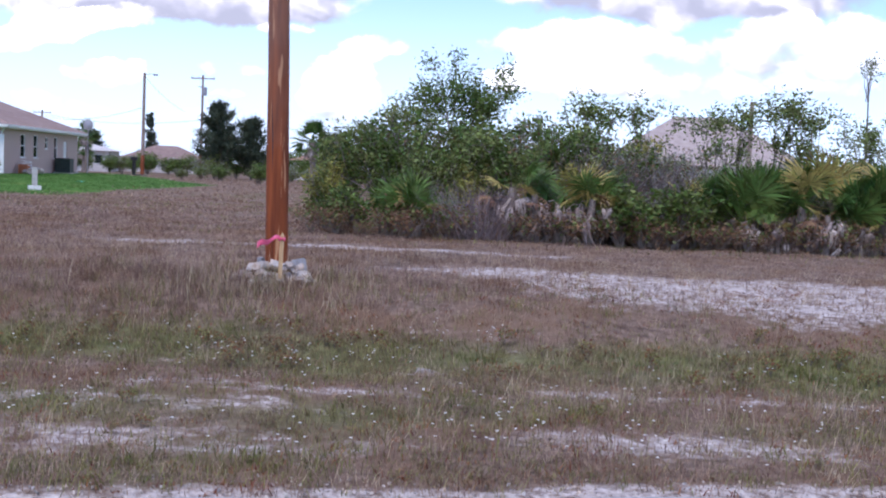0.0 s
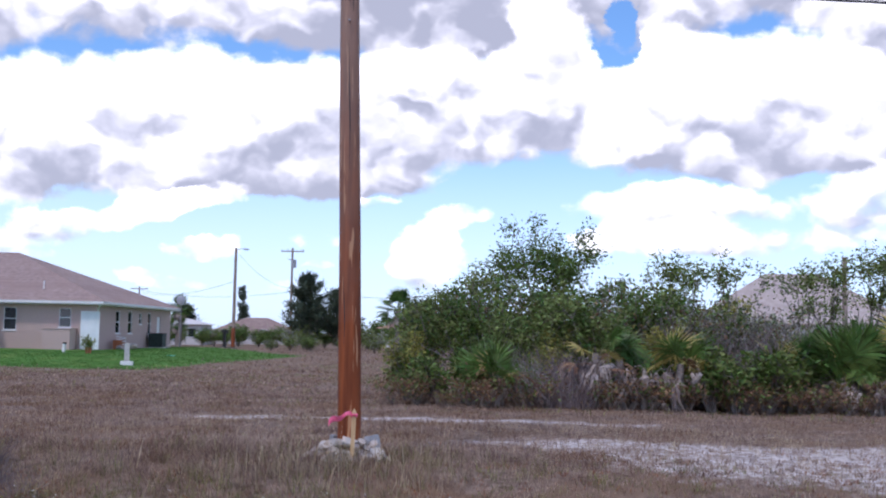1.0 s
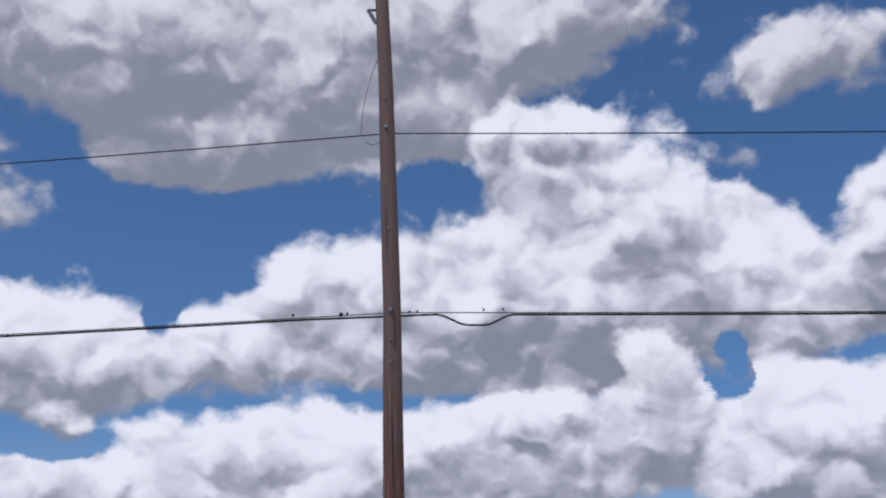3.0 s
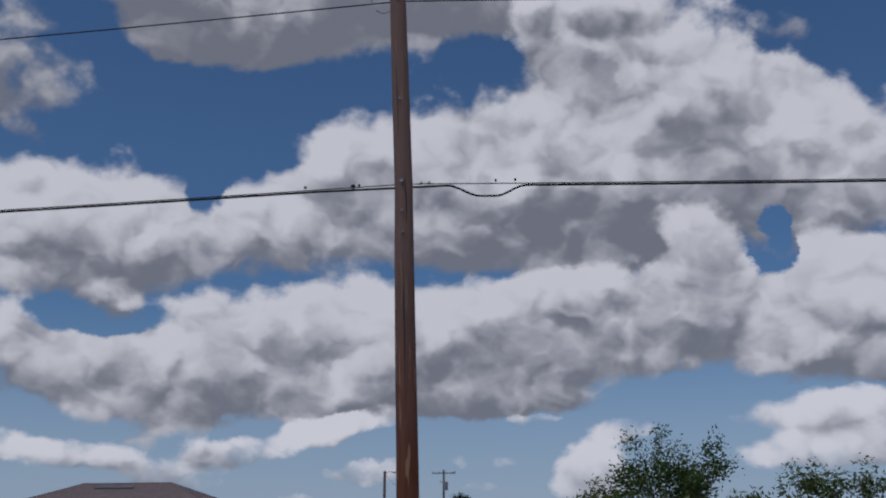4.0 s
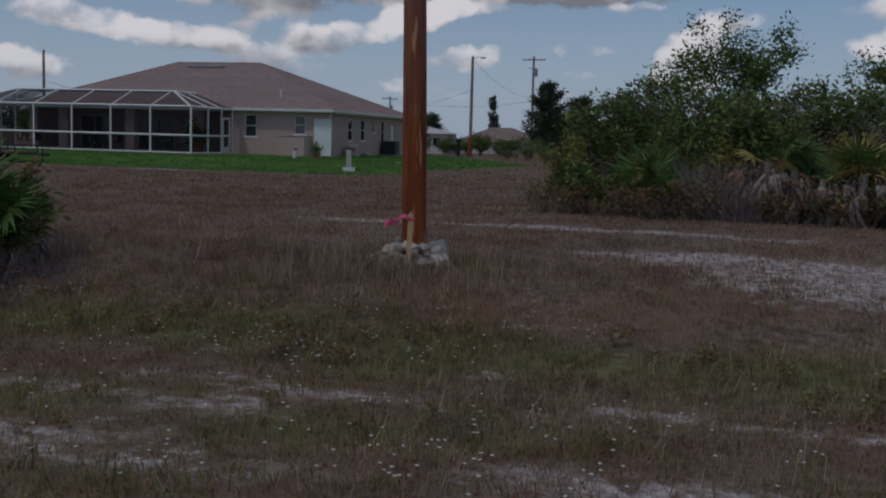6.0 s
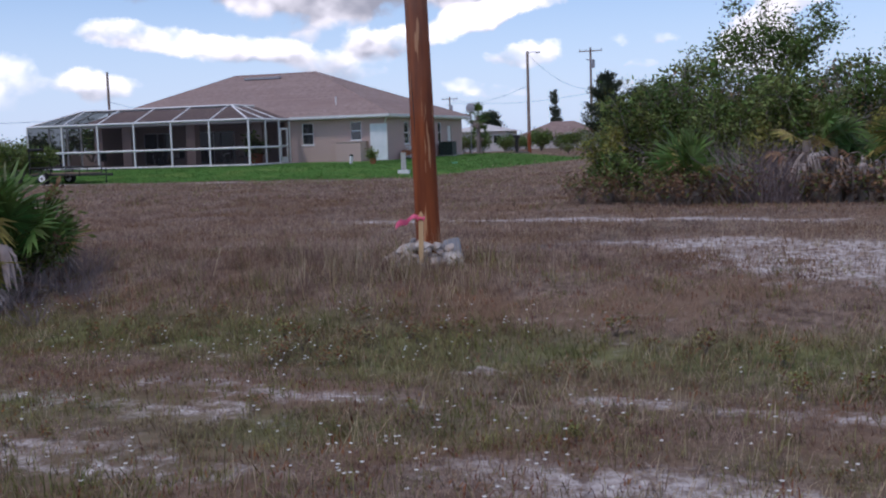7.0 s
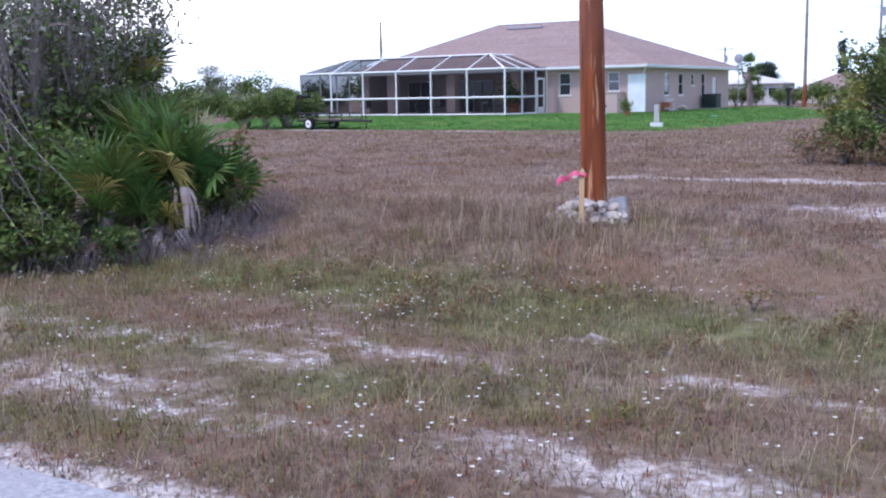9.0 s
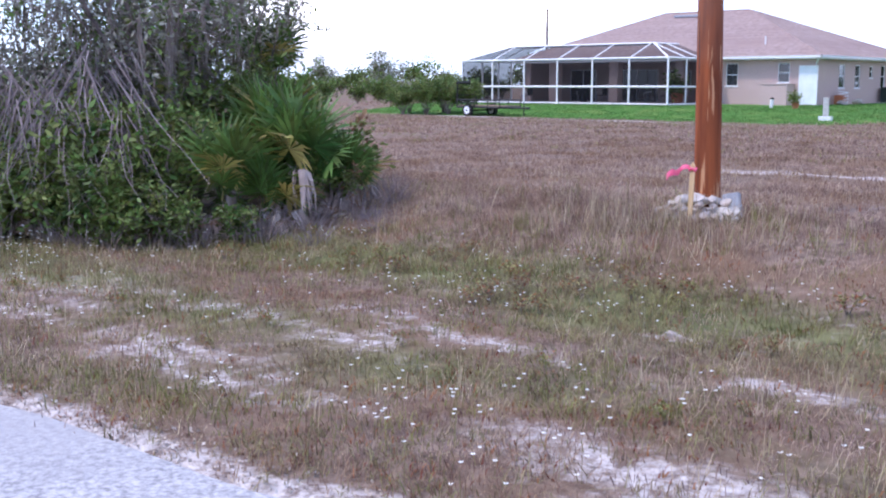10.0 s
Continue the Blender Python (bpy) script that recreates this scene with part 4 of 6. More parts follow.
def cage():
    k = thing("pool_cage", "white-framed pool cage with dark insect screens on the house", "screen enclosure", H)
    u0, u1, v0, v1 = -21.4, -6.44, -5.15, -0.06
    zt, zr, ins = 2.62, 3.52, 2.3
    n = 6
    us = [u0 + (u1 - u0) * i / n for i in range(n + 1)]
    vs = [v0, v0 + 2.0, v0 + 3.7, v1]
    w = 0.085

    def post(x, y, h=zt):
        part("post", Form().box(x - w / 2, y - w / 2, 0, x + w / 2, y + w / 2, h), WHITE, k)

    def rail(a, b, ww=w, name="rail"):
        part(name, Form().bar(a, b, ww), WHITE, k)

    def mesh(*pts):
        part("screen", Form().poly(*pts), SCREEN, k)

    for x in us:
        post(x, v0)
    for y in vs[1:]:
        post(u1, y)
        post(u0, y)
    for z in (zt, 1.02, 0.05):
        rail((u0, v0, z), (u1, v0, z), w if z != 0.05 else 0.06)
        rail((u0, v0, z), (u0, v1, z), w if z != 0.05 else 0.06)
        rail((u1, v0, z), (u1, v1 - (0 if z == zt else 1.0), z), w if z != 0.05 else 0.06)
    r0, r1, rv = u0 + ins, u1 - ins, v0 + ins
    rail((r0, rv, zr), (r1, rv, zr))
    rail((r0, rv, zr), (r0, v1, zr))
    rail((r1, rv, zr), (r1, v1, zr))
    rail((u0, v0, zt), (r0, rv, zr))
    rail((u1, v0, zt), (r1, rv, zr))
    top = [r0 + (r1 - r0) * i / (n - 1) for i in range(n)]
    for i, x in enumerate(us[1:-1]):
        tx = min(max(x, r0), r1)
        rail((x, v0, zt), (tx, rv, zr), 0.06, "rafter")
        rail((tx, rv, zr), (tx, v1, zr), 0.06, "rafter")
    for y in vs[1:3]:
        for x, rx in ((u0, r0), (u1, r1)):
            rail((x, y, zt), (rx, max(y, rv), zr), 0.06, "rafter")
        rail((r0, max(y, rv), zr), (r1, max(y, rv), zr), 0.05, "rafter")
    e = 0.0
    for i in range(n):
        a, b = us[i], us[i + 1]
        mesh((a, v0 + e, 0.05), (b, v0 + e, 0.05), (b, v0 + e, 1.02), (a, v0 + e, 1.02))
        mesh((a, v0 + e, 1.02), (b, v0 + e, 1.02), (b, v0 + e, zt), (a, v0 + e, zt))
    for x in (u0, u1):
        for y, y2 in zip(vs, vs[1:]):
            mesh((x, y, 0.05), (x, y2, 0.05), (x, y2, zt), (x, y, zt))
    mesh((u0, v0, zt), (u1, v0, zt), (r1, rv, zr), (r0, rv, zr))
    mesh((u1, v0, zt), (u1, v1, zt), (r1, v1, zr), (r1, rv, zr))
    mesh((u0, v1, zt), (u0, v0, zt), (r0, rv, zr), (r0, v1, zr))
    mesh((r0, rv, zr), (r1, rv, zr), (r1, v1, zr), (r0, v1, zr))
    # screen door in the side towards the lawn
    d0, d1 = v1 - 1.25, v1 - 0.3
    f = Form().box(u1 - 0.03, d0, 0.06, u1 + 0.04, d0 + 0.1, 2.12).box(u1 - 0.03, d1 - 0.1, 0.06, u1 + 0.04, d1, 2.12)
    f.box(u1 - 0.03, d0, 2.0, u1 + 0.04, d1, 2.12).box(u1 - 0.03, d0, 0.06, u1 + 0.04, d1, 0.4).box(u1 - 0.03, d0, 1.0, u1 + 0.04, d1, 1.1)
    dr = part("screen_door", f, WHITE, k)
    part("handle", Form().tube([(u1 + 0.04, d0 + 0.05, 1.0), (u1 + 0.1, d0 + 0.05, 1.02), (u1 + 0.1, d0 + 0.05, 1.14)], 0.012, 6), STEEL, dr)
    return k


cage()


def yard_things():
    def at(u, v, z=0.0, rz=0.0):
        return H @ pose(u, v, z, 0, 0, rz)

    p = thing("storm_panel", "tall white panel door leaning at the house corner", "door panel", at(-1.33, 0.42))
    part("leaf", Form().box(0, -0.06, 0.04, 1.02, 0.0, 2.17), WHITE_PANEL, p)
    part("edge_trim", Form().box(-0.03, -0.075, 0.03, 0.0, 0.01, 2.2).box(0, -0.075, 2.17, 1.02, 0.01, 2.2).box(1.02, -0.075, 0.03, 1.05, 0.01, 2.2), WHITE, p)
    b = thing("stucco_enclosure", "low stucco equipment enclosure against the house wall", "enclosure", at(-3.15, 0.3))
    part("wall", Form().box(0, -0.9, -0.1, 1.55, -0.78, 1.15).box(1.43, -0.78, -0.1, 1.55, 0.18, 1.15).box(0, -0.78, -0.1, 0.12, 0.18, 1.15), STUCCO, b)
    part("coping", Form().box(-0.03, -0.94, 1.152, 1.58, -0.74, 1.2).box(1.4, -0.74, 1.152, 1.58, 0.18, 1.2).box(-0.03, -0.74, 1.152, 0.15, 0.18, 1.2), STUCCO, b)
    ac = thing("air_conditioner", "dark green outdoor air conditioner unit on a pad", "air conditioner", at(0.15, 10.6))
    part("pad", Form().box(-0.6, -0.6, -0.1, 0.6, 0.6, 0.06), CONCRETE, ac)
    part("body", Form().box(-0.46, -0.46, 0.06, 0.46, 0.46, 0.92), GREEN_PAINT, ac)
    part("top_cover", Form().box(-0.49, -0.49, 0.92, 0.49, 0.49, 0.98), BLACK, ac)
    for i in range(9):
        part("louvre", Form().box(-0.475, -0.475, 0.14 + i * 0.085, 0.475, 0.475, 0.165 + i * 0.085), BLACK, ac)
    dish = thing("satellite_dish", "grey satellite dish on a mast at the house", "satellite dish", at(0.2, 16.0, 2.4))
    part("mast", Form().tube([(0, 0, -2.4), (0, 0, 0.9)], 0.03, 8), STEEL, dish)
    f = Form()
    rings = []
    for r in range(5):
        rad = 0.34 * r / 4
        rings.append([(rad * math.cos(a), 0.35 * rad * rad - 0.08, 0.95 + rad * math.sin(a)) for a in [i * math.pi / 8 for i in range(16)]])
    for r in range(4):
        for i in range(16):
            j = (i + 1) % 16
            f.poly(rings[r][i], rings[r][j], rings[r + 1][j], rings[r + 1][i])
    part("reflector", f, STEEL, dish, smooth=True)
    part("feed_arm", Form().tube([(0, 0, 0.55), (0, -0.45, 0.75)], 0.015, 6).box(-0.05, -0.5, 0.7, 0.05, -0.42, 0.8), STEEL, dish)
    # low bits along the east wall
    hose = thing("garden_hose_reel", "garden hose heap and reel by the house wall", "hose reel", at(0.0, 3.2))
    part("frame", Form().box(-0.25, -0.45, 0, 0.25, 0.2, 0.55), TERRACOTTA, hose)
    part("hose", Form().tube([(0.27 * math.cos(a * 0.9) + 0.1, 0.30 * math.sin(a * 0.9), 0.15 + 0.025 * a) for a in range(0, 26)], 0.03, 6), WHITE, hose)
    for u, v, r, mt, nm, lb in ((0.4, 4.4, 0.34, ROCK, "garden_rock", "pale garden rock beside the house wall"), (0.5, 2.2, 0.3, ROCK, "garden_rock", "pale garden rock beside the house wall"), (0.4, 12.0, 0.25, ROCK, "garden_rock", "pale garden rock beside the house wall")):
        ob = new(nm, rock(random.Random(int(u * 10 + v * 7)), r))
        ob.matrix_basis = at(u, v, r * 0.4)
        tagged(ob, lb, "rock", "rocks by the house")
    # white cleanout pipe, power pedestal, valve lid, yard light
    x, y = -24.43, 57.33
    pv = thing("cleanout_pipe", "short white pipe with black cap in the lawn", "pipe", pose(x, y, float(land(x, y)), 0, 4, 20))
    part("pipe", Form().tube([(0, 0, -0.1), (0, 0, 0.42)], 0.09, 12), WHITE, pv)
    part("cap", Form().tube([(0, 0, 0.42), (0, 0, 0.50)], [0.1, 0.09], 12), BLACK, pv)
    x, y = -19.6, 53.4
    ped = thing("utility_pedestal", "grey utility pedestal on white base at lawn edge", "pedestal", pose(x, y, float(land(x, y)), 0, 0, 15))
    part("base", Form().box(-0.27, -0.2, -0.1, 0.27, 0.2, 0.17), WHITE, ped)
    part("post", Form().box(-0.11, -0.09, 0.17, 0.11, 0.09, 0.95), CONCRETE, ped)
    part("cap", Form().box(-0.125, -0.105, 0.95, 0.125, 0.105, 1.0), CONCRETE, ped)
    x, y = -20.4, 62.5
    part("valve_lid", Form().tube([(x - 0.45, y, float(land(x, y)) - 0.05), (x - 0.45, y, float(land(x, y)) + 0.05)], [0.42, 0.38], 12), TURQUOISE)
    tagged(bpy.data.objects["valve_lid"], "turquoise plastic lid lying in the lawn", "lid")
    x, y = -24.6, 85.5
    yl = thing("mailbox_post", "black short post standing in dark mulch", "post", pose(x, y, float(land(x, y))))
    part("mulch", Form().tube([(0, 0, -0.05), (0, 0, 0.06)], [1.0, 0.9], 12), BLACK, yl)
    part("post", Form().box(-0.1, -0.1, 0, 0.1, 0.1, 1.1), BLACK, yl)
    part("head", Form().box(-0.22, -0.16, 1.1, 0.22, 0.16, 1.35), BLACK, yl)
    # porch furniture behind the screens
    rng = random.Random(5)
    for i, (u, v) in enumerate(((-16.8, 1.6), (-15.6, 2.2), (-11.8, 1.8), (-10.9, 2.4), (-18.6, -2.0))):
        ch = thing("patio_chair", "dark metal patio chair behind the insect screen", "chair", at(u, v, 0.02, rng.uniform(0, 360)), "patio chairs")
        part("seat", Form().box(-0.26, -0.26, 0.40, 0.26, 0.26, 0.44), BLACK, ch)
        part("backrest", Form().box(-0.26, 0.24, 0.46, 0.26, 0.27, 0.95), BLACK, ch)
        for sx in (-0.23, 0.23):
            for sy in (-0.23, 0.23):
                part("leg", Form().tube([(sx, sy, 0), (sx, sy, 0.42)], 0.015, 6), STEEL, ch)
        for sx in (-0.27, 0.27):
            part("armrest", Form().tube([(sx, -0.24, 0.42), (sx, -0.22, 0.64), (sx, 0.24, 0.66)], 0.016, 6), WHITE, ch)
    tb = thing("patio_table", "round dark patio table on the porch", "table", at(-16.2, 1.0, 0.02))
    part("tabletop", Form().tube([(0, 0, 0.70), (0, 0, 0.73)], 0.6, 20), BLACK, tb)
    part("pedestal", Form().tube([(0, 0, 0), (0, 0, 0.7)], [0.25, 0.05], 10), BLACK, tb)


yard_things()


def trailer():
    x, y = -36.45, 49.4
    t = thing("utility_trailer", "small black utility trailer with raised tailgate on grass", "trailer", pose(x, y, float(land(x, y)), 0, 0, -3))
    f = Form()
    for a, b in (((-1.6, -0.75, 0.48), (1.7, -0.75, 0.48)), ((-1.6, 0.75, 0.48), (1.7, 0.75, 0.48)), ((-1.6, -0.75, 0.48), (-1.6, 0.75, 0.48)), ((1.7, -0.75, 0.48), (1.7, 0.75, 0.48)), ((0, -0.75, 0.48), (0, 0.75, 0.48))):
        f.bar(a, b, 0.08)
    part("frame", f, BLACK, t)
    part("deck", Form().box(-1.6, -0.72, 0.53, 1.7, 0.72, 0.57), DECK, t)
    for sy in (-0.75, 0.75):
        part("side_rail", Form().bar((-1.6, sy, 0.85), (1.7, sy, 0.85), 0.05), BLACK, t)
        for sx in (-1.6, -0.2, 0.8, 1.7):
            part("stanchion", Form().bar((sx, sy, 0.5), (sx, sy, 0.85), 0.05), BLACK, t)
        w = part("wheel", Form().tube([(-0.55, sy * 1.18 - 0.1, 0.32), (-0.55, sy * 1.18 + 0.1, 0.32)], 0.32, 24), RUBBER, t)
        part("rim", Form().tube([(-0.55, sy * 1.18 - 0.108, 0.32), (-0.55, sy * 1.18 + 0.108, 0.32)], 0.20, 16), WHITE, w)
        part("hub", Form().tube([(-0.55, sy * 1.18 - 0.13, 0.32), (-0.55, sy * 1.18 + 0.13, 0.32)], 0.06, 10), BLACK, w)
        part("mudguard", Form().box(-1.0, sy * 1.18 - 0.13, 0.70, -0.1, sy * 1.18 + 0.13, 0.73), BLACK, t)
    part("axle", Form().tube([(-0.55, -0.8, 0.32), (-0.55, 0.8, 0.32)], 0.04, 8), BLACK, t)
    part("drawbar", Form().bar((1.7, -0.5, 0.48), (2.9, 0, 0.45), 0.07).bar((1.7, 0.5, 0.48), (2.9, 0, 0.45), 0.07).bar((2.8, 0, 0.45), (3.1, 0, 0.46), 0.09), BLACK, t)
    part("jack", Form().tube([(2.6, 0.1, 0.05), (2.6, 0.1, 0.75)], 0.03, 8), BLACK, t)
    g = Form()
    for sy in (-0.7, 0.7):
        g.bar((-1.6, sy, 0.5), (-1.62, sy, 1.75), 0.06)
    g.bar((-1.62, -0.72, 1.75), (-1.62, 0.72, 1.75), 0.12)
    for z in (0.8, 1.1, 1.4):
        g.bar((-1.61, -0.7, z), (-1.61, 0.7, z), 0.03)
    part("tailgate", g, BLACK, t)


trailer()


# ---------------------------------------------------------------- plants
def limbs(rng, height, spread, n, r0, rise=0.25):
    """Forked stems from one root; returns the form and the places of their ends."""
    f, ends = Form(), []
    for i in range(n):
        a = rng.uniform(0, 2 * math.pi)
        out = spread * math.sqrt(rng.uniform(0.05, 1))
        tip = Vector((math.cos(a) * out, math.sin(a) * out, height * rng.uniform(0.6, 1.0)))
        pts = [Vector((rng.uniform(-.05, .05), rng.uniform(-.05, .05), -0.1))]
        for k in (0.3, 0.6, 0.85, 1.0):
            pts.append(Vector((tip.x * k ** 1.3, tip.y * k ** 1.3, tip.z * k)) + Vector((rng.uniform(-1, 1), rng.uniform(-1, 1), rng.uniform(-.5, .5))) * height * 0.05)
        f.tube(pts, [r0, r0 * 0.75, r0 * 0.5, r0 * 0.3, r0 * 0.12], 6)
        ends += [pts[-1], pts[-2], pts[-3].lerp(pts[-2], 0.5)]
        for j in range(3):
            s = pts[rng.choice((2, 3))]
            e = s + Vector((rng.uniform(-1, 1), rng.uniform(-1, 1), rng.uniform(0.1, 0.9))) * spread * 0.45
            mid = s.lerp(e, 0.5) + Vector((0, 0, 0.04 * height))
            f.tube([s, mid, e], [r0 * 0.35, r0 * 0.22, r0 * 0.08], 5)
            ends += [e, mid]
    return f, ends


def shrub_proto(name, label, seed, height, spread, stems, leaves, size, material, second=None, clump=0.22, low=0.15, category="shrub", stem_r=0.03):
    rng, nr = random.Random(seed), np.random.default_rng(seed)
    s = thing(name, label, category)
    f, ends = limbs(rng, height, spread, stems, stem_r)
    part("branchwork", f, BARK, s)
    ends = np.array([tuple(e) for e in ends])
    pick = ends[nr.integers(0, len(ends), leaves)]
    c = pick + nr.normal(size=(leaves, 3)) * clump * (0.35 + 0.65 * nr.random((leaves, 1)))
    c[:, 2] = np.maximum(c[:, 2], low * nr.random(leaves))
    if second:
        k = int(leaves * 0.25)
        # the second tint keeps to whole sprays
        order = np.argsort(pick[:, 0] * 3.1 % 1.0)
        part("foliage", quads_mesh("foliage", leaf_quads(nr, c[order[k:]], size, size * 0.42), material), None, s)
        part("tinted_foliage", quads_mesh("tinted_foliage", leaf_quads(nr, c[order[:k]], size, size * 0.42), second), None, s)
    else:
        part("foliage", quads_mesh("foliage", leaf_quads(nr, c, size, size * 0.42), material), None, s)
    return s


def fan_mesh(seed, material, radius, droop, leaflets=22, spread=290):
    """One fan frond in the xz sense: stalk along +x from the origin, fan at its end."""
    rng = random.Random(seed)
    f = Form()
    stalk = radius * 0.9
    f.tube([(0, 0, 0), (stalk * 0.5, 0, 0.04), (stalk, 0, 0)], [0.012, 0.009, 0.006], 4)
    for i in range(leaflets):
        a = radians(-spread / 2 + spread * i / (leaflets - 1) + rng.uniform(-4, 4))
        ln = radius * rng.uniform(0.75, 1.05) * (0.72 + 0.28 * math.cos(a * 0.6))
        d = Vector((math.cos(a), math.sin(a), 0))
        s = Vector((-math.sin(a), math.cos(a), 0))
        base = Vector((stalk, 0, 0))
        w = radius * 0.042
        lift = 0.22 * math.cos(a)
        p1 = base + d * ln * 0.5 + Vector((0, 0, lift * ln * 0.4 - droop * ln * 0.12))
        p2 = base + d * ln + Vector((0, 0, lift * ln * 0.3 - droop * ln * rng.uniform(0.4, 0.8)))
        k = len(f.v)
        f.v += [tuple(base), tuple(p1 + s * w), tuple(p1 - s * w + Vector((0, 0, w * 0.5))), tuple(p2)]
        f.f += [(k, k + 1, k + 2), (k + 1, k + 3, k + 2)]
    return f.mesh("frond", material)


FANS = [fan_mesh(i, FROND, 0.62, 0.16, 22, 230) for i in range(4)]
FANS_Y = [fan_mesh(i + 5, FROND_YELLOW, 0.58, 0.5) for i in range(2)]
FANS_D = [fan_mesh(i + 9, FROND_DEAD, 0.55, 1.3, 16, 200) for i in range(3)]
FANS_R = [fan_mesh(i + 14, LEAF_BROWN, 0.5, 0.5, 16, 200) for i in range(2)]


def skirt_mesh(seed, material):
    """A dead frond folded down: its stalk arches out and the limp leaflets hang from the end."""
    rng = random.Random(seed)
    f = Form()
    f.tube([(0, 0, 0), (0.14, 0, 0.05), (0.26, 0, -0.03)], [0.012, 0.010, 0.007], 4)
    hub = len(f.v)
    f.v.append((0.26, 0, -0.03))
    for i in range(15):
        a = radians(rng.uniform(-100, 100))
        d, sd = Vector((math.cos(a), math.sin(a), 0)), Vector((-math.sin(a), math.cos(a), 0))
        ln, w = rng.uniform(0.3, 0.56), rng.uniform(0.012, 0.022)
        p0 = Vector((0.26, 0, -0.03))
        p1 = p0 + d * rng.uniform(0.06, 0.13) + Vector((0, 0, 0.01 - 0.12 * ln))
        p2 = p1 + d * rng.uniform(0.0, 0.06) + Vector((rng.uniform(-.03, .03), rng.uniform(-.03, .03), -0.45 * ln))
        p3 = p2 + d * rng.uniform(-0.04, 0.03) + Vector((rng.uniform(-.03, .03), 0, -0.42 * ln))
        k = len(f.v)
        f.v += [tuple(p1 - sd * w), tuple(p1 + sd * w), tuple(p2 - sd * w * 0.9), tuple(p2 + sd * w * 0.9), tuple(p3)]
        f.f += [(hub, k, k + 1), (k, k + 2, k + 3, k + 1), (k + 2, k + 4, k + 3)]
    return f.mesh("dead_frond", material)


SKIRTS = [skirt_mesh(i + 40, FROND_DEAD) for i in range(4)]


def palmetto_proto(seed, fronds, dead, yellow=1, rise=0.55, label="saw palmetto clump with green fan fronds and dead skirts", rusty=0):
    rng = random.Random(seed)
    s = thing("saw_palmetto", label, "palmetto")
    part("stem", Form().tube([(0, 0, -0.1), (0.05, 0.02, rise * 0.5), (0.02, 0.05, rise)], [0.11, 0.10, 0.07], 7), BARK, s)
    for i in range(fronds + yellow):
        me = rng.choice(FANS if i < fronds else FANS_Y)
        ob = part("frond", me, None, s)
        ob.matrix_basis = pose(rng.uniform(-.08, .08), rng.uniform(-.08, .08), rise * rng.uniform(0.6, 1.0), rng.uniform(-35, 35), -rng.uniform(22, 85), rng.uniform(0, 360)) @ Matrix.Scale(rng.uniform(0.75, 1.15), 4)
    for i in range(rusty):
        ob = part("withered_frond", rng.choice(FANS_R), None, s, "rust-brown withered frond")
        ob.matrix_basis = pose(0, 0, rise * rng.uniform(0.7, 1.0), rng.uniform(-40, 40), -rng.uniform(-10, 40), rng.uniform(0, 360)) @ Matrix.Scale(rng.uniform(0.7, 1.0), 4)
    for i in range(dead):
        ob = part("dead_frond", rng.choice(SKIRTS), None, s, "pale grey dead frond hanging limp")
        ob.matrix_basis = pose(rng.uniform(-.3, .3), rng.uniform(-.25, .25), 0.12 + rise * rng.uniform(0.15, 1.0), rng.uniform(-35, 35), rng.uniform(-25, 45), rng.uniform(0, 360)) @ Matrix.Scale(rng.uniform(0.75, 1.15), 4)
    return s


def twig_proto(seed, h=1.3, n=70, label="bare grey twiggy dead brush", name="dead_brush", droop=0.0):
    rng = random.Random(seed)
    s = thing(name, label, "brush")
    f = Form()
    for i in range(n):
        a, r = rng.uniform(0, 6.28), rng.uniform(0, 0.7)
        p = Vector((math.cos(a) * r * 0.5, math.sin(a) * r * 0.5, h * droop * rng.uniform(0.8, 1.1) - 0.05))
        pts = [p]
        d = Vector((math.cos(a) * 0.5, math.sin(a) * 0.5, 1 - 2 * (droop > 0))).normalized()
        for k in range(4):
            d = (d + Vector((rng.uniform(-1, 1), rng.uniform(-1, 1), rng.uniform(-.6, .4))) * 0.35).normalized()
            pts.append(pts[-1] + d * h * rng.uniform(0.18, 0.3))
        f.tube(pts, [0.007, 0.006, 0.0045, 0.003, 0.0015], 3, False)
    tagged(part("brushwood", f, TWIG, s), kind="stuff")
    return s


def set_down(proto, spots, first=True):
    """Copies of a plant at (x, y, scale, turn[, sink])."""
    for i, sp in enumerate(spots):
        x, y, k, rz = sp[:4]
        z = float(land(x, y)) + (sp[4] if len(sp) > 4 else 0.0)
        m = pose(x, y, z, 0, 0, rz)
        if i == 0:
            proto.matrix_basis = m @ Matrix.Scale(k, 4)
        else:
            o = copy_thing(proto, m)
            o.scale = (k, k, k)


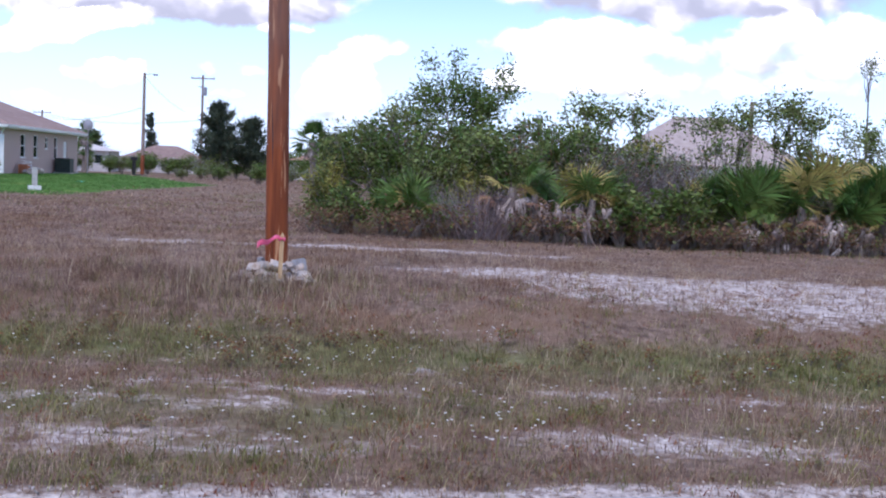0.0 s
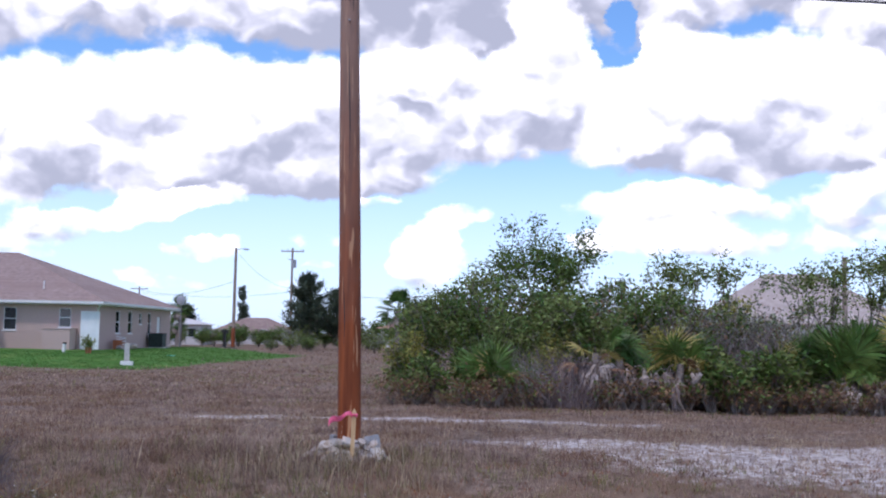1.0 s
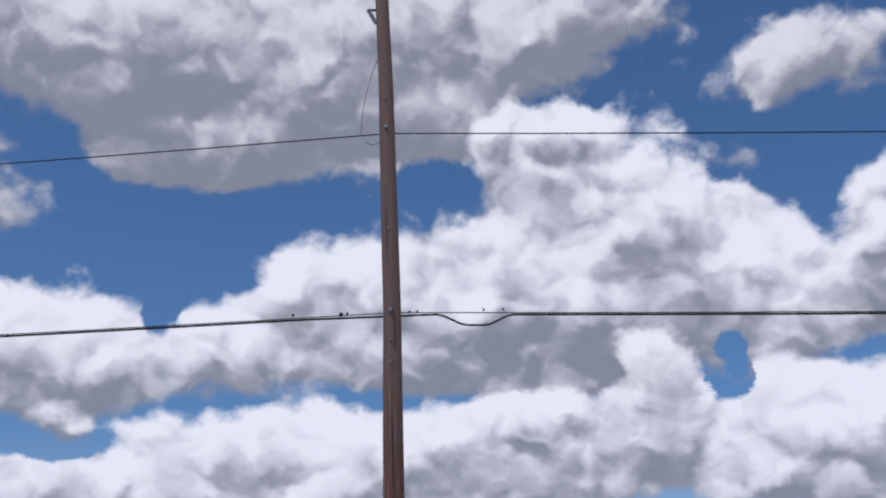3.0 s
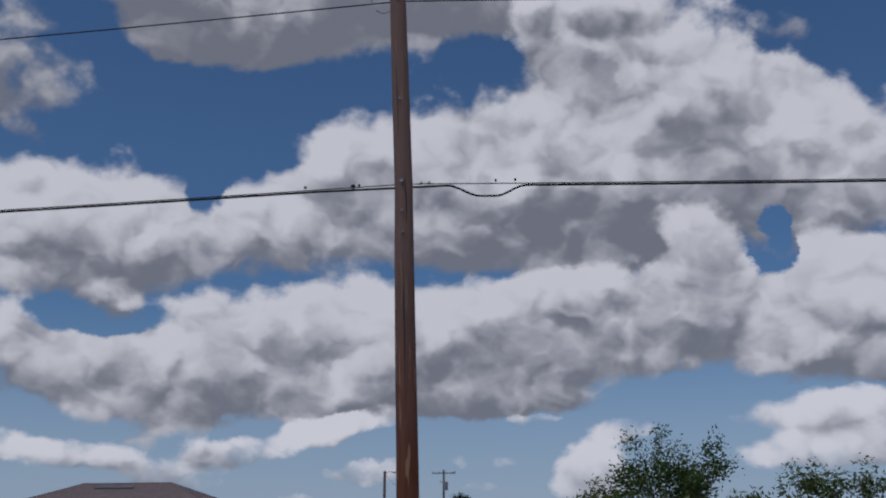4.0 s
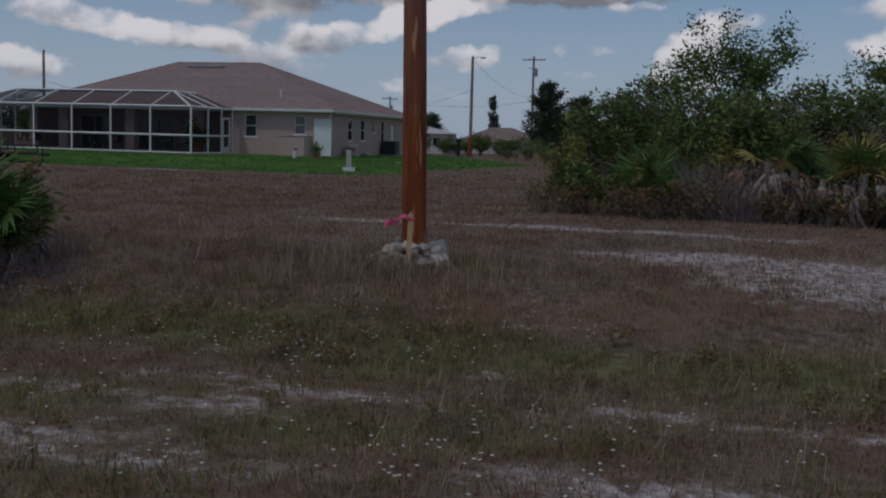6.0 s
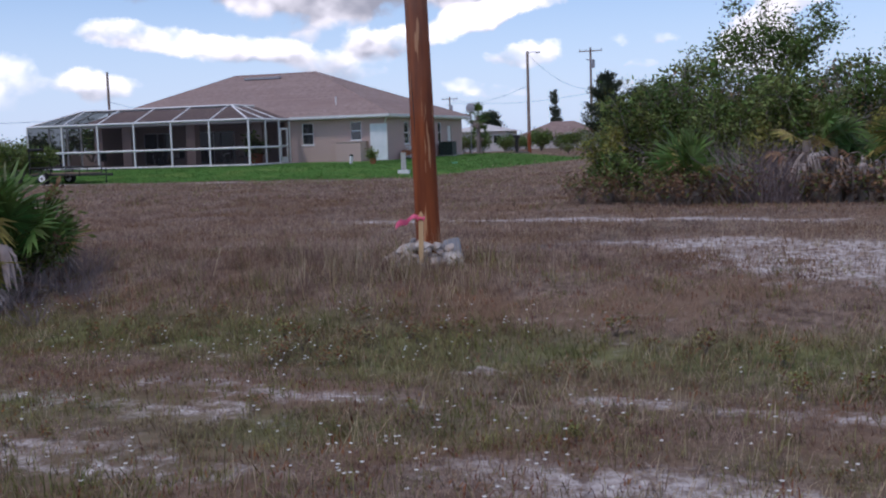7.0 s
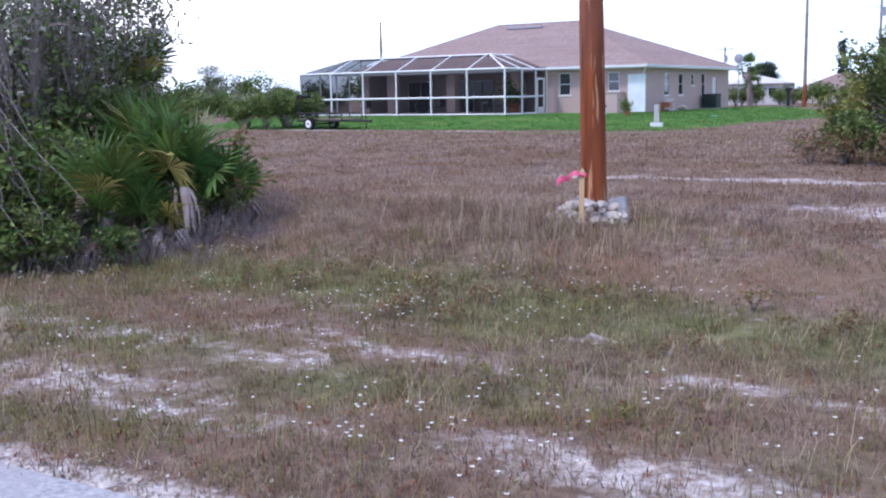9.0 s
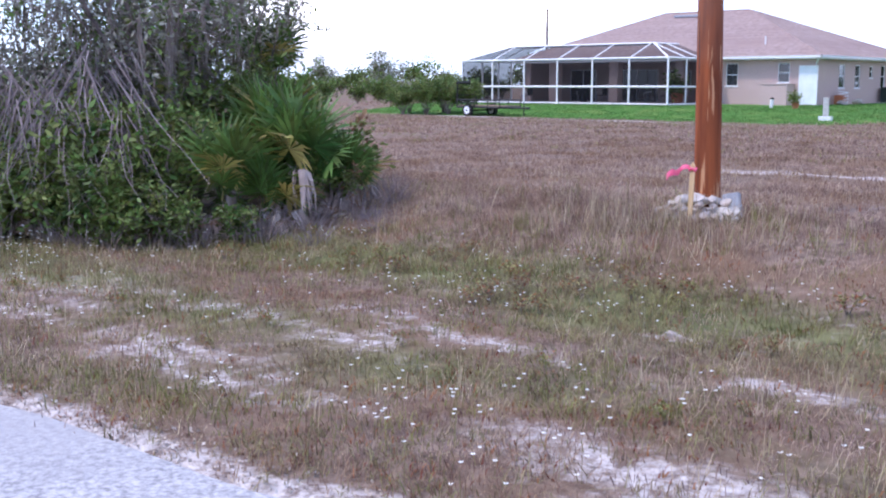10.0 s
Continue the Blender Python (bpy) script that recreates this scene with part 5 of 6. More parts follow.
def thicket_right():
    rng = random.Random(21)
    # rounded green and olive shrubs at the end towards the pole, lower towards the other end
    a = shrub_proto("shrub", "dense green broad-leaved shrub in the thicket", 1, 2.55, 1.0, 16, 3600, 0.12, LEAF, LEAF_OLIVE, clump=0.15)
    set_down(a, [(-2.0, 28.2, 0.86, 10), (1.3, 28.4, 0.92, 120), (0.1, 29.8, 1.0, 140), (-2.4, 30.0, 0.98, 77), (3.0, 28.6, 0.78, 200), (5.4, 28.8, 0.68, 60), (8.4, 29.2, 0.66, 300), (11.6, 29.4, 0.8, 33), (1.9, 30.4, 0.98, 250)])
    b = shrub_proto("shrub", "olive green shrub with loose leaves in the thicket", 2, 2.55, 1.1, 15, 3000, 0.12, LEAF_OLIVE, LEAF, clump=0.15)
    set_down(b, [(-2.9, 28.0, 0.84, 0), (-0.4, 28.4, 0.95, 45), (-1.2, 27.3, 0.78, 100), (0.5, 27.4, 0.86, 310), (2.3, 28.0, 0.82, 150), (4.2, 29.4, 0.78, 220), (-0.9, 29.8, 1.02, 70), (7.0, 29.4, 0.64, 190), (10.0, 29.6, 0.7, 20), (13.4, 30.0, 0.8, 90)])
    c = shrub_proto("shrub", "yellowing small-leaved shrub at the thicket edge", 3, 2.0, 0.75, 12, 1700, 0.10, LEAF_YELLOW, LEAF_OLIVE, clump=0.15)
    set_down(c, [(-3.4, 27.5, 0.72, 0), (-3.3, 28.7, 0.9, 50), (-0.6, 27.1, 0.72, 70), (1.7, 27.2, 0.8, 240), (4.4, 27.6, 0.7, 160), (3.3, 29.2, 1.12, 20)])
    d = shrub_proto("shrub", "grey-green half-bare shrub in the thicket", 4, 2.5, 0.95, 26, 1100, 0.09, LEAF_GREY, LEAF_BROWN)
    set_down(d, [(-1.9, 29.0, 1.0, 0), (2.5, 27.5, 0.86, 80), (3.5, 27.7, 0.84, 190), (4.6, 28.0, 0.82, 280), (1.0, 28.0, 0.95, 20), (6.0, 28.4, 0.78, 130), (9.2, 28.8, 0.72, 230)])
    # the tall open tree rising from the thicket
    rngt, nr = random.Random(8), np.random.default_rng(8)
    tree = thing("tree", "open-crowned tree with grey limbs above the thicket", "tree", pose(-0.75, 31.0, float(land(-0.5, 31.0))) @ Matrix.Diagonal((0.88, 0.88, 0.93, 1)))
    f, heads = Form(), []
    f.tube([(0, 0, -0.1), (0.1, 0, 0.9), (0.05, 0.05, 1.7)], [0.11, 0.09, 0.07], 8)
    for a, r, z in ((205, 1.25, 3.5), (170, 0.7, 4.15), (100, 0.5, 4.3), (50, 0.75, 4.05), (5, 1.1, 3.85), (340, 1.4, 3.5), (262, 0.55, 3.8), (188, 1.55, 3.0), (25, 0.95, 3.3), (150, 1.0, 3.55), (320, 0.9, 3.2)):
        e = Vector((math.cos(radians(a)) * r, math.sin(radians(a)) * r, z + rngt.uniform(-.1, .1)))
        st = Vector((0.05 + rngt.uniform(-.2, .2), 0.05, rngt.uniform(1.2, 1.9)))
        m1, m2 = st.lerp(e, 0.4) + Vector((rngt.uniform(-.2, .2), 0, 0.15)), st.lerp(e, 0.75) + Vector((rngt.uniform(-.15, .15), 0, 0.1))
        f.tube([st, m1, m2, e], [0.04, 0.026, 0.015, 0.005], 6)
        heads += [e, e, m2, m2]
        for j in range(8):
            q = m1.lerp(e, rngt.uniform(0.1, 1.0))
            w = q + Vector((rngt.uniform(-.5, .5), rngt.uniform(-.5, .5), rngt.uniform(-0.1, .4)))
            f.tube([q, q.lerp(w, 0.5) + Vector((0, 0, 0.05)), w], [0.011, 0.007, 0.003], 4)
            heads += [w, q.lerp(w, 0.5)]
    part("trunk", f, BARK, tree)
    hd = np.array([tuple(h) for h in heads])
    c0 = hd[nr.integers(0, len(hd), 7600)] + nr.normal(size=(7600, 3)) * 0.13
    part("crown", quads_mesh("crown", leaf_quads(nr, c0, 0.095, 0.045), LEAF), None, tree)
    # palmettos along the front, from whole green ones to those hung with dead fronds
    p1 = palmetto_proto(31, 15, 3, 2, 0.45)
    set_down(p1, [(-1.5, 26.0, 0.92, 0), (5.1, 26.5, 1.15, 60), (7.4, 26.6, 1.1, 100), (2.0, 27.0, 0.85, 130), (8.9, 27.0, 1.15, 20), (10.6, 27.2, 1.1, 200), (12.6, 27.8, 1.1, 320)])
    p2 = palmetto_proto(32, 8, 6, 6, 0.8, "yellowing saw palmetto with limp dead fronds below", 2)
    set_down(p2, [(1.8, 26.3, 0.95, 0), (6.3, 26.6, 1.1, 80), (7.0, 27.2, 1.25, 170), (8.0, 27.1, 1.2, 250), (3.9, 26.7, 0.85, 310), (9.8, 27.3, 1.2, 40), (11.6, 27.6, 1.2, 140)])
    p3 = palmetto_proto(33, 14, 2, 1, 0.8)
    set_down(p3, [(5.7, 27.2, 1.05, 0), (4.5, 26.8, 0.9, 110), (8.5, 28.0, 1.2, 220), (0.9, 26.6, 0.7, 300), (-2.2, 26.6, 0.6, 65), (13.4, 28.4, 1.2, 15)])
    p4 = palmetto_proto(34, 2, 16, 1, 1.05, "half-dead palmetto draped in pale hanging fronds", 2)
    set_down(p4, [(0.35, 26.0, 1.0, 0), (0.85, 25.9, 0.9, 80), (1.3, 26.1, 0.75, 170), (1.9, 25.9, 0.85, 250), (5.0, 26.0, 0.5, 40), (5.6, 25.9, 0.5, 140), (6.6, 26.1, 0.75, 10), (7.3, 26.1, 0.55, 190), (4.3, 26.1, 0.5, 60), (8.3, 26.3, 0.6, 280), (9.4, 26.5, 0.6, 100)])
    low = shrub_proto("shrub", "low green bush at the thicket foot", 7, 0.95, 0.55, 14, 900, 0.12, LEAF, LEAF_OLIVE, clump=0.12, low=0.1)
    set_down(low, [(-3.4, 27.2, 0.8, 0), (-3.1, 26.4, 0.7, 60), (-2.6, 26.2, 0.9, 130), (-3.6, 28.2, 0.9, 220), (2.5, 26.0, 1.0, 10), (3.0, 25.9, 1.1, 100), (3.6, 26.0, 1.15, 190), (4.0, 26.3, 1.0, 300), (2.9, 26.5, 1.2, 80), (1.1, 26.3, 0.8, 280), (-2.0, 26.4, 0.7, 330)])
    foot = shrub_proto("weed_bush", "low brown and olive weeds along the thicket foot", 8, 0.5, 0.45, 14, 520, 0.07, LEAF_BROWN, LEAF_OLIVE, clump=0.12, low=0.05, category="weeds", stem_r=0.008)
    set_down(foot, [(-3.4 + 0.47 * i + rng.uniform(-.2, .2), 25.75 + 0.05 * max(i - 18, 0) + rng.uniform(-.15, .35), rng.uniform(0.55, 1.15), rng.uniform(0, 360)) for i in range(30)])
    w = twig_proto(41)
    set_down(w, [(-0.3, 25.7, 1.0, 0), (-0.7, 25.9, 1.0, 60), (-0.1, 25.9, 0.95, 200), (0.1, 25.6, 0.8, 100), (2.6, 27.3, 1.5, 30), (3.3, 27.1, 1.45, 150), (4.1, 27.2, 1.4, 260), (4.7, 27.4, 1.35, 10), (1.8, 27.6, 1.5, 90), (5.4, 27.6, 1.3, 330), (6.3, 27.8, 1.2, 210), (-1.6, 27.6, 1.4, 120)])
    # young whips on the crest, standing clear against the sky
    e = shrub_proto("sapling", "slender leafy sapling rising from the thicket", 5, 3.0, 0.55, 6, 1150, 0.085, LEAF_OLIVE, LEAF, clump=0.13, low=1.3, category="sapling", stem_r=0.02)
    set_down(e, [(2.2, 29.6, 1.08, 0), (2.6, 30.0, 1.1, 70), (3.7, 29.8, 1.08, 130), (5.3, 30.4, 1.05, 200), (5.8, 30.8, 1.1, 300), (7.4, 31.0, 1.2, 20), (7.9, 30.6, 1.1, 110), (-3.0, 29.4, 0.8, 60), (7.0, 31.6, 1.22, 260), (9.2, 31.2, 1.0, 190), (10.6, 31.4, 1.1, 40), (-1.9, 29.6, 0.98, 150), (9.0, 30.4, 0.9, 350)])
    th = shrub_proto("tall_sapling", "tall thin sapling with a bare stem and small crown", 15, 1.1, 0.3, 8, 300, 0.075, LEAF_OLIVE, clump=0.10, low=0.5, category="sapling", stem_r=0.012)
    th.matrix_basis = pose(9.85, 33.0, 4.0)
    part("stem", Form().tube([(0, 0, -3.9), (0.06, 0, -2), (0, 0, 0.3)], [0.05, 0.035, 0.014], 6), BARK, th)


thicket_right()


def thicket_left():
    a = shrub_proto("shrub", "dark green glossy shrub in the roadside thicket", 51, 1.5, 0.75, 15, 2700, 0.085, LEAF, LEAF_OLIVE, clump=0.13)
    set_down(a, [(-7.9, 13.4, 0.95, 0), (-8.4, 14.4, 1.15, 150), (-9.2, 14.2, 1.2, 300), (-8.7, 12.9, 0.95, 130), (-8.0, 15.6, 1.05, 20), (-9.7, 12.6, 0.95, 33), (-7.4, 13.7, 0.9, 220), (-8.3, 16.0, 0.8, 80), (-7.6, 15.2, 0.85, 250)])
    b = shrub_proto("shrub", "yellow-green leafy shrub at the thicket foot", 52, 1.1, 0.55, 12, 1150, 0.105, LEAF_OLIVE, LEAF, clump=0.12)
    set_down(b, [(-7.3, 12.9, 0.75, 0), (-7.9, 12.5, 0.8, 90), (-8.5, 12.3, 0.75, 20), (-9.3, 12.0, 0.9, 140), (-6.9, 13.4, 0.55, 200), (-7.6, 13.1, 1.0, 300), (-8.2, 12.9, 1.15, 60), (-10.0, 11.8, 1.0, 10)])
    e = shrub_proto("shrub", "tall grey-green twiggy shrub behind the palmettos", 55, 2.9, 0.9, 26, 2200, 0.075, LEAF_GREY, LEAF, clump=0.16, low=0.4)
    set_down(e, [(-8.9, 13.4, 0.95, 0), (-9.5, 14.0, 1.0, 80), (-8.8, 14.9, 0.85, 170), (-9.9, 13.2, 1.05, 260), (-9.4, 15.2, 0.85, 20), (-10.2, 12.4, 0.95, 50)])
    g = shrub_proto("shrub", "bright green leafy bush low in the thicket", 56, 1.0, 0.5, 12, 1100, 0.11, LEAF, LEAF_OLIVE, clump=0.11)
    set_down(g, [(-6.9, 13.5, 0.5, 0), (-7.4, 13.3, 0.9, 60), (-7.1, 12.9, 0.6, 200), (-8.2, 12.3, 0.75, 310), (-8.8, 11.9, 0.8, 15), (-6.6, 14.9, 0.6, 270), (-6.6, 15.3, 0.65, 45), (-6.9, 15.6, 0.7, 145), (-7.0, 12.8, 0.7, 30, -0.2), (-7.5, 12.5, 0.75, 110, -0.2), (-8.0, 12.2, 0.8, 210, -0.2), (-8.5, 11.9, 0.8, 290, -0.2), (-9.1, 11.7, 0.85, 350, -0.2), (-6.7, 13.3, 0.6, 80, -0.15), (-6.4, 14.0, 0.55, 170, -0.15), (-7.2, 13.0, 0.9, 250, -0.2)])
    sp = shrub_proto("sapling", "small leafy whip at the edge of the palmettos", 57, 1.0, 0.22, 4, 220, 0.08, LEAF_OLIVE, LEAF_BROWN, clump=0.06, low=0.2, category="sapling", stem_r=0.01)
    set_down(sp, [(-6.5, 15.75, 1.05, 0), (-6.25, 15.3, 0.6, 120)])
    # the grey drooping tree behind
    rng, nr = random.Random(61), np.random.default_rng(61)
    tr = thing("tree", "grey twiggy tree with drooping dry strands and small leaves", "tree", pose(-8.9, 14.6, 0.15))
    f, heads = Form(), []
    for i in range(16):
        a = rng.uniform(0, 6.28)
        r = rng.uniform(0.4, 2.0)
        e = Vector((math.cos(a) * r, math.sin(a) * r * 1.1, rng.uniform(1.9, 3.6)))
        m1, m2 = Vector((e.x * 0.25, e.y * 0.25, e.z * 0.45)), Vector((e.x * 0.65, e.y * 0.65, e.z * 0.85))
        f.tube([(0, 0, -0.1), m1, m2, e], [0.06, 0.04, 0.022, 0.006], 6)
        for j in range(7):
            q = m1.lerp(e, rng.uniform(0.2, 1.0))
            w = q + Vector((rng.uniform(-.6, .6), rng.uniform(-.6, .6), rng.uniform(-.1, .5)))
            f.tube([q, q.lerp(w, 0.5) + Vector((0, 0, 0.08)), w], [0.014, 0.009, 0.003], 4)
            heads += [w, q]
        heads += [e, m2]
    part("bough", f, TWIG, tr)
    hd = np.array([tuple(h) for h in heads])
    hd = hd[hd[:, 2] > 0.9]
    c = hd[nr.integers(0, len(hd), 5200)] + nr.normal(size=(5200, 3)) * 0.15
    part("foliage", quads_mesh("foliage", leaf_quads(nr, c, 0.07, 0.028), LEAF_GREY), None, tr)
    c = hd[nr.integers(0, len(hd), 3600)] + nr.normal(size=(3600, 3)) * 0.13
    part("green_foliage", quads_mesh("green_foliage", leaf_quads(nr, c, 0.075, 0.032), LEAF), None, tr)
    g = Form()
    for i in range(1300):
        q = Vector(hd[rng.randrange(len(hd))])
        ln = rng.uniform(0.25, 0.9)
        pts = [q + Vector((rng.uniform(-.03, .03) * k, rng.uniform(-.03, .03) * k, -ln * k / 3)) for k in range(4)]
        g.tube(pts, [0.0035, 0.0045, 0.0035, 0.0015], 3, False)
    part("dry_moss", g, BARK, tr)
    # slim leafy tree towards the house
    t2 = shrub_proto("tree", "slim tree with small leaves seen against the sky", 63, 3.1, 0.95, 9, 3600, 0.07, LEAF_GREY, LEAF, clump=0.17, low=1.5, category="tree", stem_r=0.04)
    set_down(t2, [(-8.6, 15.7, 0.95, 0), (-9.6, 16.2, 1.05, 120), (-9.0, 14.4, 1.0, 50)])
    p1, p2 = palmetto_proto(71, 12, 2, 2, 0.35), palmetto_proto(72, 11, 3, 1, 0.3)
    set_down(p1, [(-7.0, 14.2, 0.85, 0, 0.15), (-7.2, 14.9, 0.9, 140, 0.4), (-8.4, 15.8, 0.7, 30, 1.25), (-7.5, 15.3, 0.9, 250, 0.3)])
    set_down(p2, [(-6.75, 15.0, 0.95, 0, 0.25), (-6.6, 15.5, 0.7, 120), (-6.7, 14.5, 0.7, 60)])
    d = palmetto_proto(73, 0, 7, 0, 0.4, "dead grey palmetto with hanging brown fronds", 4)
    set_down(d, [(-6.9, 13.9, 0.5, 10), (-7.3, 13.5, 0.5, 200), (-6.6, 14.4, 0.42, 90), (-7.6, 14.2, 0.7, 120, 0.5), (-6.5, 15.2, 0.4, 240)])
    w = twig_proto(75, 0.9, 60, "pale mauve dry weed stalks")
    set_down(w, [(-6.3, 14.2, 0.55, 0), (-6.2, 14.8, 0.55, 80), (-6.6, 13.6, 0.5, 200), (-6.0, 15.3, 0.45, 300), (-6.3, 16.0, 0.45, 20), (-5.7, 14.4, 0.4, 40), (-7.3, 12.7, 0.45, 75), (-5.5, 15.0, 0.35, 150), (-6.9, 13.2, 0.5, 250), (-6.8, 16.4, 0.4, 130)])
    w2 = twig_proto(76, 1.5, 50, "bare grey twigs hanging in the thicket", "dead_twigs", 1.0)
    set_down(w2, [(-7.9, 12.8, 0.95, 0), (-8.3, 12.7, 1.1, 100), (-7.6, 13.3, 0.9, 230), (-8.9, 12.5, 1.2, 40), (-9.4, 12.3, 1.25, 160), (-8.0, 13.2, 1.3, 300)])


thicket_left()


# ---------------------------------------------------------------- far things
def casuarina(x, y, height, width, seed, lean=0.0):
    rng, nr = random.Random(seed), np.random.default_rng(seed)
    t = thing("casuarina_tree", "dark feathery casuarina tree in the distance", "tree", pose(x, y, float(land(x, y)), 0, lean, 0))
    f, q = Form(), []
    f.tube([(0, 0, -0.2), (0, 0, height * 0.5), (0, 0, height * 0.98)], [0.16, 0.10, 0.02], 6)
    for i in range(int(34 * max(1, width / 2))):
        z = height * rng.uniform(0.08, 0.95)
        a = rng.uniform(0, 6.28)
        r = width * 0.5 * (1.1 - z / height) ** 0.6 * rng.uniform(0.6, 1.15)
        e = Vector((math.cos(a) * r, math.sin(a) * r, z + r * 0.75))
        s = Vector((0, 0, z))
        f.tube([s, e], [0.03, 0.006], 4)
        q += [tuple(s.lerp(e, rng.uniform(0.25, 1.05))) for _ in range(75)]
    part("trunk", f, BARK, t)
    c = np.array(q) + nr.normal(size=(len(q), 3)) * 0.13
    part("crown", quads_mesh("crown", leaf_quads(nr, c, 0.6, 0.09, 1.1), NEEDLE), None, t)


casuarina(-25.0, 117.4, 7.4, 6.0, 1)
casuarina(-22.0, 119.0, 6.0, 4.5, 2)
casuarina(-62.4, 227.7, 11.5, 3.4, 3, -6)
casuarina(-45.0, 136.0, 4.6, 3.6, 4)
casuarina(-14.0, 122.0, 4.6, 6.0, 5)
casuarina(-32.0, 150.0, 5.2, 5.0, 6)


def cabbage_palm(x, y, crown_z, seed, k=1.0, name="cabbage_palm", label="cabbage palm with round drooping crown"):
    rng = random.Random(seed)
    z = float(land(x, y))
    p = thing(name, label, "palm tree", pose(x, y, z))
    hz = crown_z - z
    part("trunk", Form().tube([(0, 0, -0.2), (0.05, 0, hz * 0.5), (0, 0, hz)], [0.2 * k, 0.17 * k, 0.19 * k], 10), BARK, p)
    for i in range(34):
        ob = part("frond", rng.choice(FANS if i < 28 else FANS_D), None, p)
        ob.matrix_basis = pose(0, 0, hz, rng.uniform(-30, 30), -rng.uniform(-40, 85) if i < 28 else 50, rng.uniform(0, 360)) @ Matrix.Scale(1.25 * k, 4)


cabbage_palm(-8.8, 66.5, 3.0, 1, 1.0)
cabbage_palm(-32.6, 98.5, 3.6, 2, 1.0)
cabbage_palm(-37.5, 112.0, 2.2, 3, 0.9)


def line_pole(x, y, top, arm, lamp, seed):
    z = float(land(x, y))
    p = thing("utility_pole", "weathered wooden utility pole in the distance", "utility pole", pose(x, y, z), "far utility poles")
    h = top - z
    part("shaft", Form().tube([(0, 0, -0.3), (0, 0, h * 0.22), (0, 0, h)], [0.16, 0.15, 0.11], 10), POLE_GREY, p)
    part("foot_sleeve", Form().tube([(0, 0, -0.1), (0, 0, h * 0.22)], [0.172, 0.165], 10), POLE, p, "red-brown lower pole")
    if arm:
        part("cross_arm", Form().box(-1.3, -0.06, h - 0.42, 1.3, 0.06, h - 0.30), POLE_GREY, p)
        for a in (-1.2, -0.5, 1.2):
            part("insulator", Form().tube([(a, 0, h - 0.3), (a, 0, h - 0.12)], [0.05, 0.03], 8), STEEL, p)
        part("transformer", Form().tube([(0.28, -0.2, h - 2.2), (0.28, -0.2, h - 1.3)], 0.24, 12), STEEL, p)
        part("bracket", Form().bar((-0.5, 0, h - 1.2), (0.3, 0, h - 1.5), 0.06), STEEL, p)
    if lamp:
        part("lamp_arm", Form().tube([(0, 0, h - 0.2), (0.5, 0, h - 0.05), (0.9, 0, h - 0.1)], 0.03, 6), STEEL, p)
        part("lamp_head", Form().box(0.75, -0.12, h - 0.2, 1.15, 0.12, h - 0.08), STEEL, p)


line_pole(-27.3, 97.1, 8.94, False, True, 1)
line_pole(-28.1, 122.0, 10.95, True, False, 2)
line_pole(-65.1, 87.9, 8.7, False, False, 3)
line_pole(-72.0, 112.0, 5.5, False, False, 4)
line_pole(15.1, 62.8, 6.1, False, False, 5)
line_pole(-60.0, 160.0, 8.0, True, False, 6)


def hang(a, b, sag, r=0.015):
    a, b = Vector(a), Vector(b)
    pts = [a.lerp(b, t) + Vector((0, 0, -4 * sag * t * (1 - t))) for t in [i / 16 for i in range(17)]]
    tagged(part("overhead_wire", Form().tube(pts, r, 4), CABLE), "thin dark overhead wire between far poles", "wire", "far wires")


hang((-27.3, 97.1, 8.7), (-28.1, 122.0, 6.5), 0.8)
hang((-27.3, 97.1, 6.0), (-60.0, 160.0, 7.2), 0.8)
hang((-28.1, 122.0, 6.0), (30.0, 128.0, 6.2), 0.8, 0.02)
hang((-60.0, 160.0, 7.5), (-28.1, 122.0, 6.1), 0.8)
hang((-72.0, 112.0, 5.4), (-65.1, 87.9, 6.0), 0.4)
hang((-72.0, 112.0, 5.4), (-140.0, 90.0, 6.0), 0.6, 0.02)


def far_house(x, y, w, d, eave, ridge, rz, label, roof=None, wall=None):
    z = float(land(x, y))
    h = thing("far_house", label, "house", pose(x, y, z, 0, 0, rz), "far houses")
    f = Form().box(-w / 2, -d / 2, 0, w / 2, d / 2, eave)
    part("wall", f, wall or FAR_WALL, h)
    o, k = 0.5, d / 2
    A, B, C, D = (-w / 2 - o, -d / 2 - o, eave), (w / 2 + o, -d / 2 - o, eave), (w / 2 + o, d / 2 + o, eave), (-w / 2 - o, d / 2 + o, eave)
    P, Q = (-w / 2 + k, 0, ridge), (w / 2 - k, 0, ridge)
    part("roof", Form().poly(A, B, Q, P).poly(C, D, P, Q).poly(B, C, Q).poly(D, A, P).poly(D, C, B, A), roof or FAR_ROOF, h)
    for i in range(4):
        u = -w / 2 + w * (i + 0.7) / 4.4
        wn = part("window", Form().box(u - 0.5, -d / 2 - 0.03, 0.9, u + 0.5, -d / 2 + 0.02, 2.0), WHITE, h)
        part("pane", Form().box(u - 0.43, -d / 2 - 0.04, 0.97, u + 0.43, -d / 2 - 0.032, 1.93), GLASS, wn)


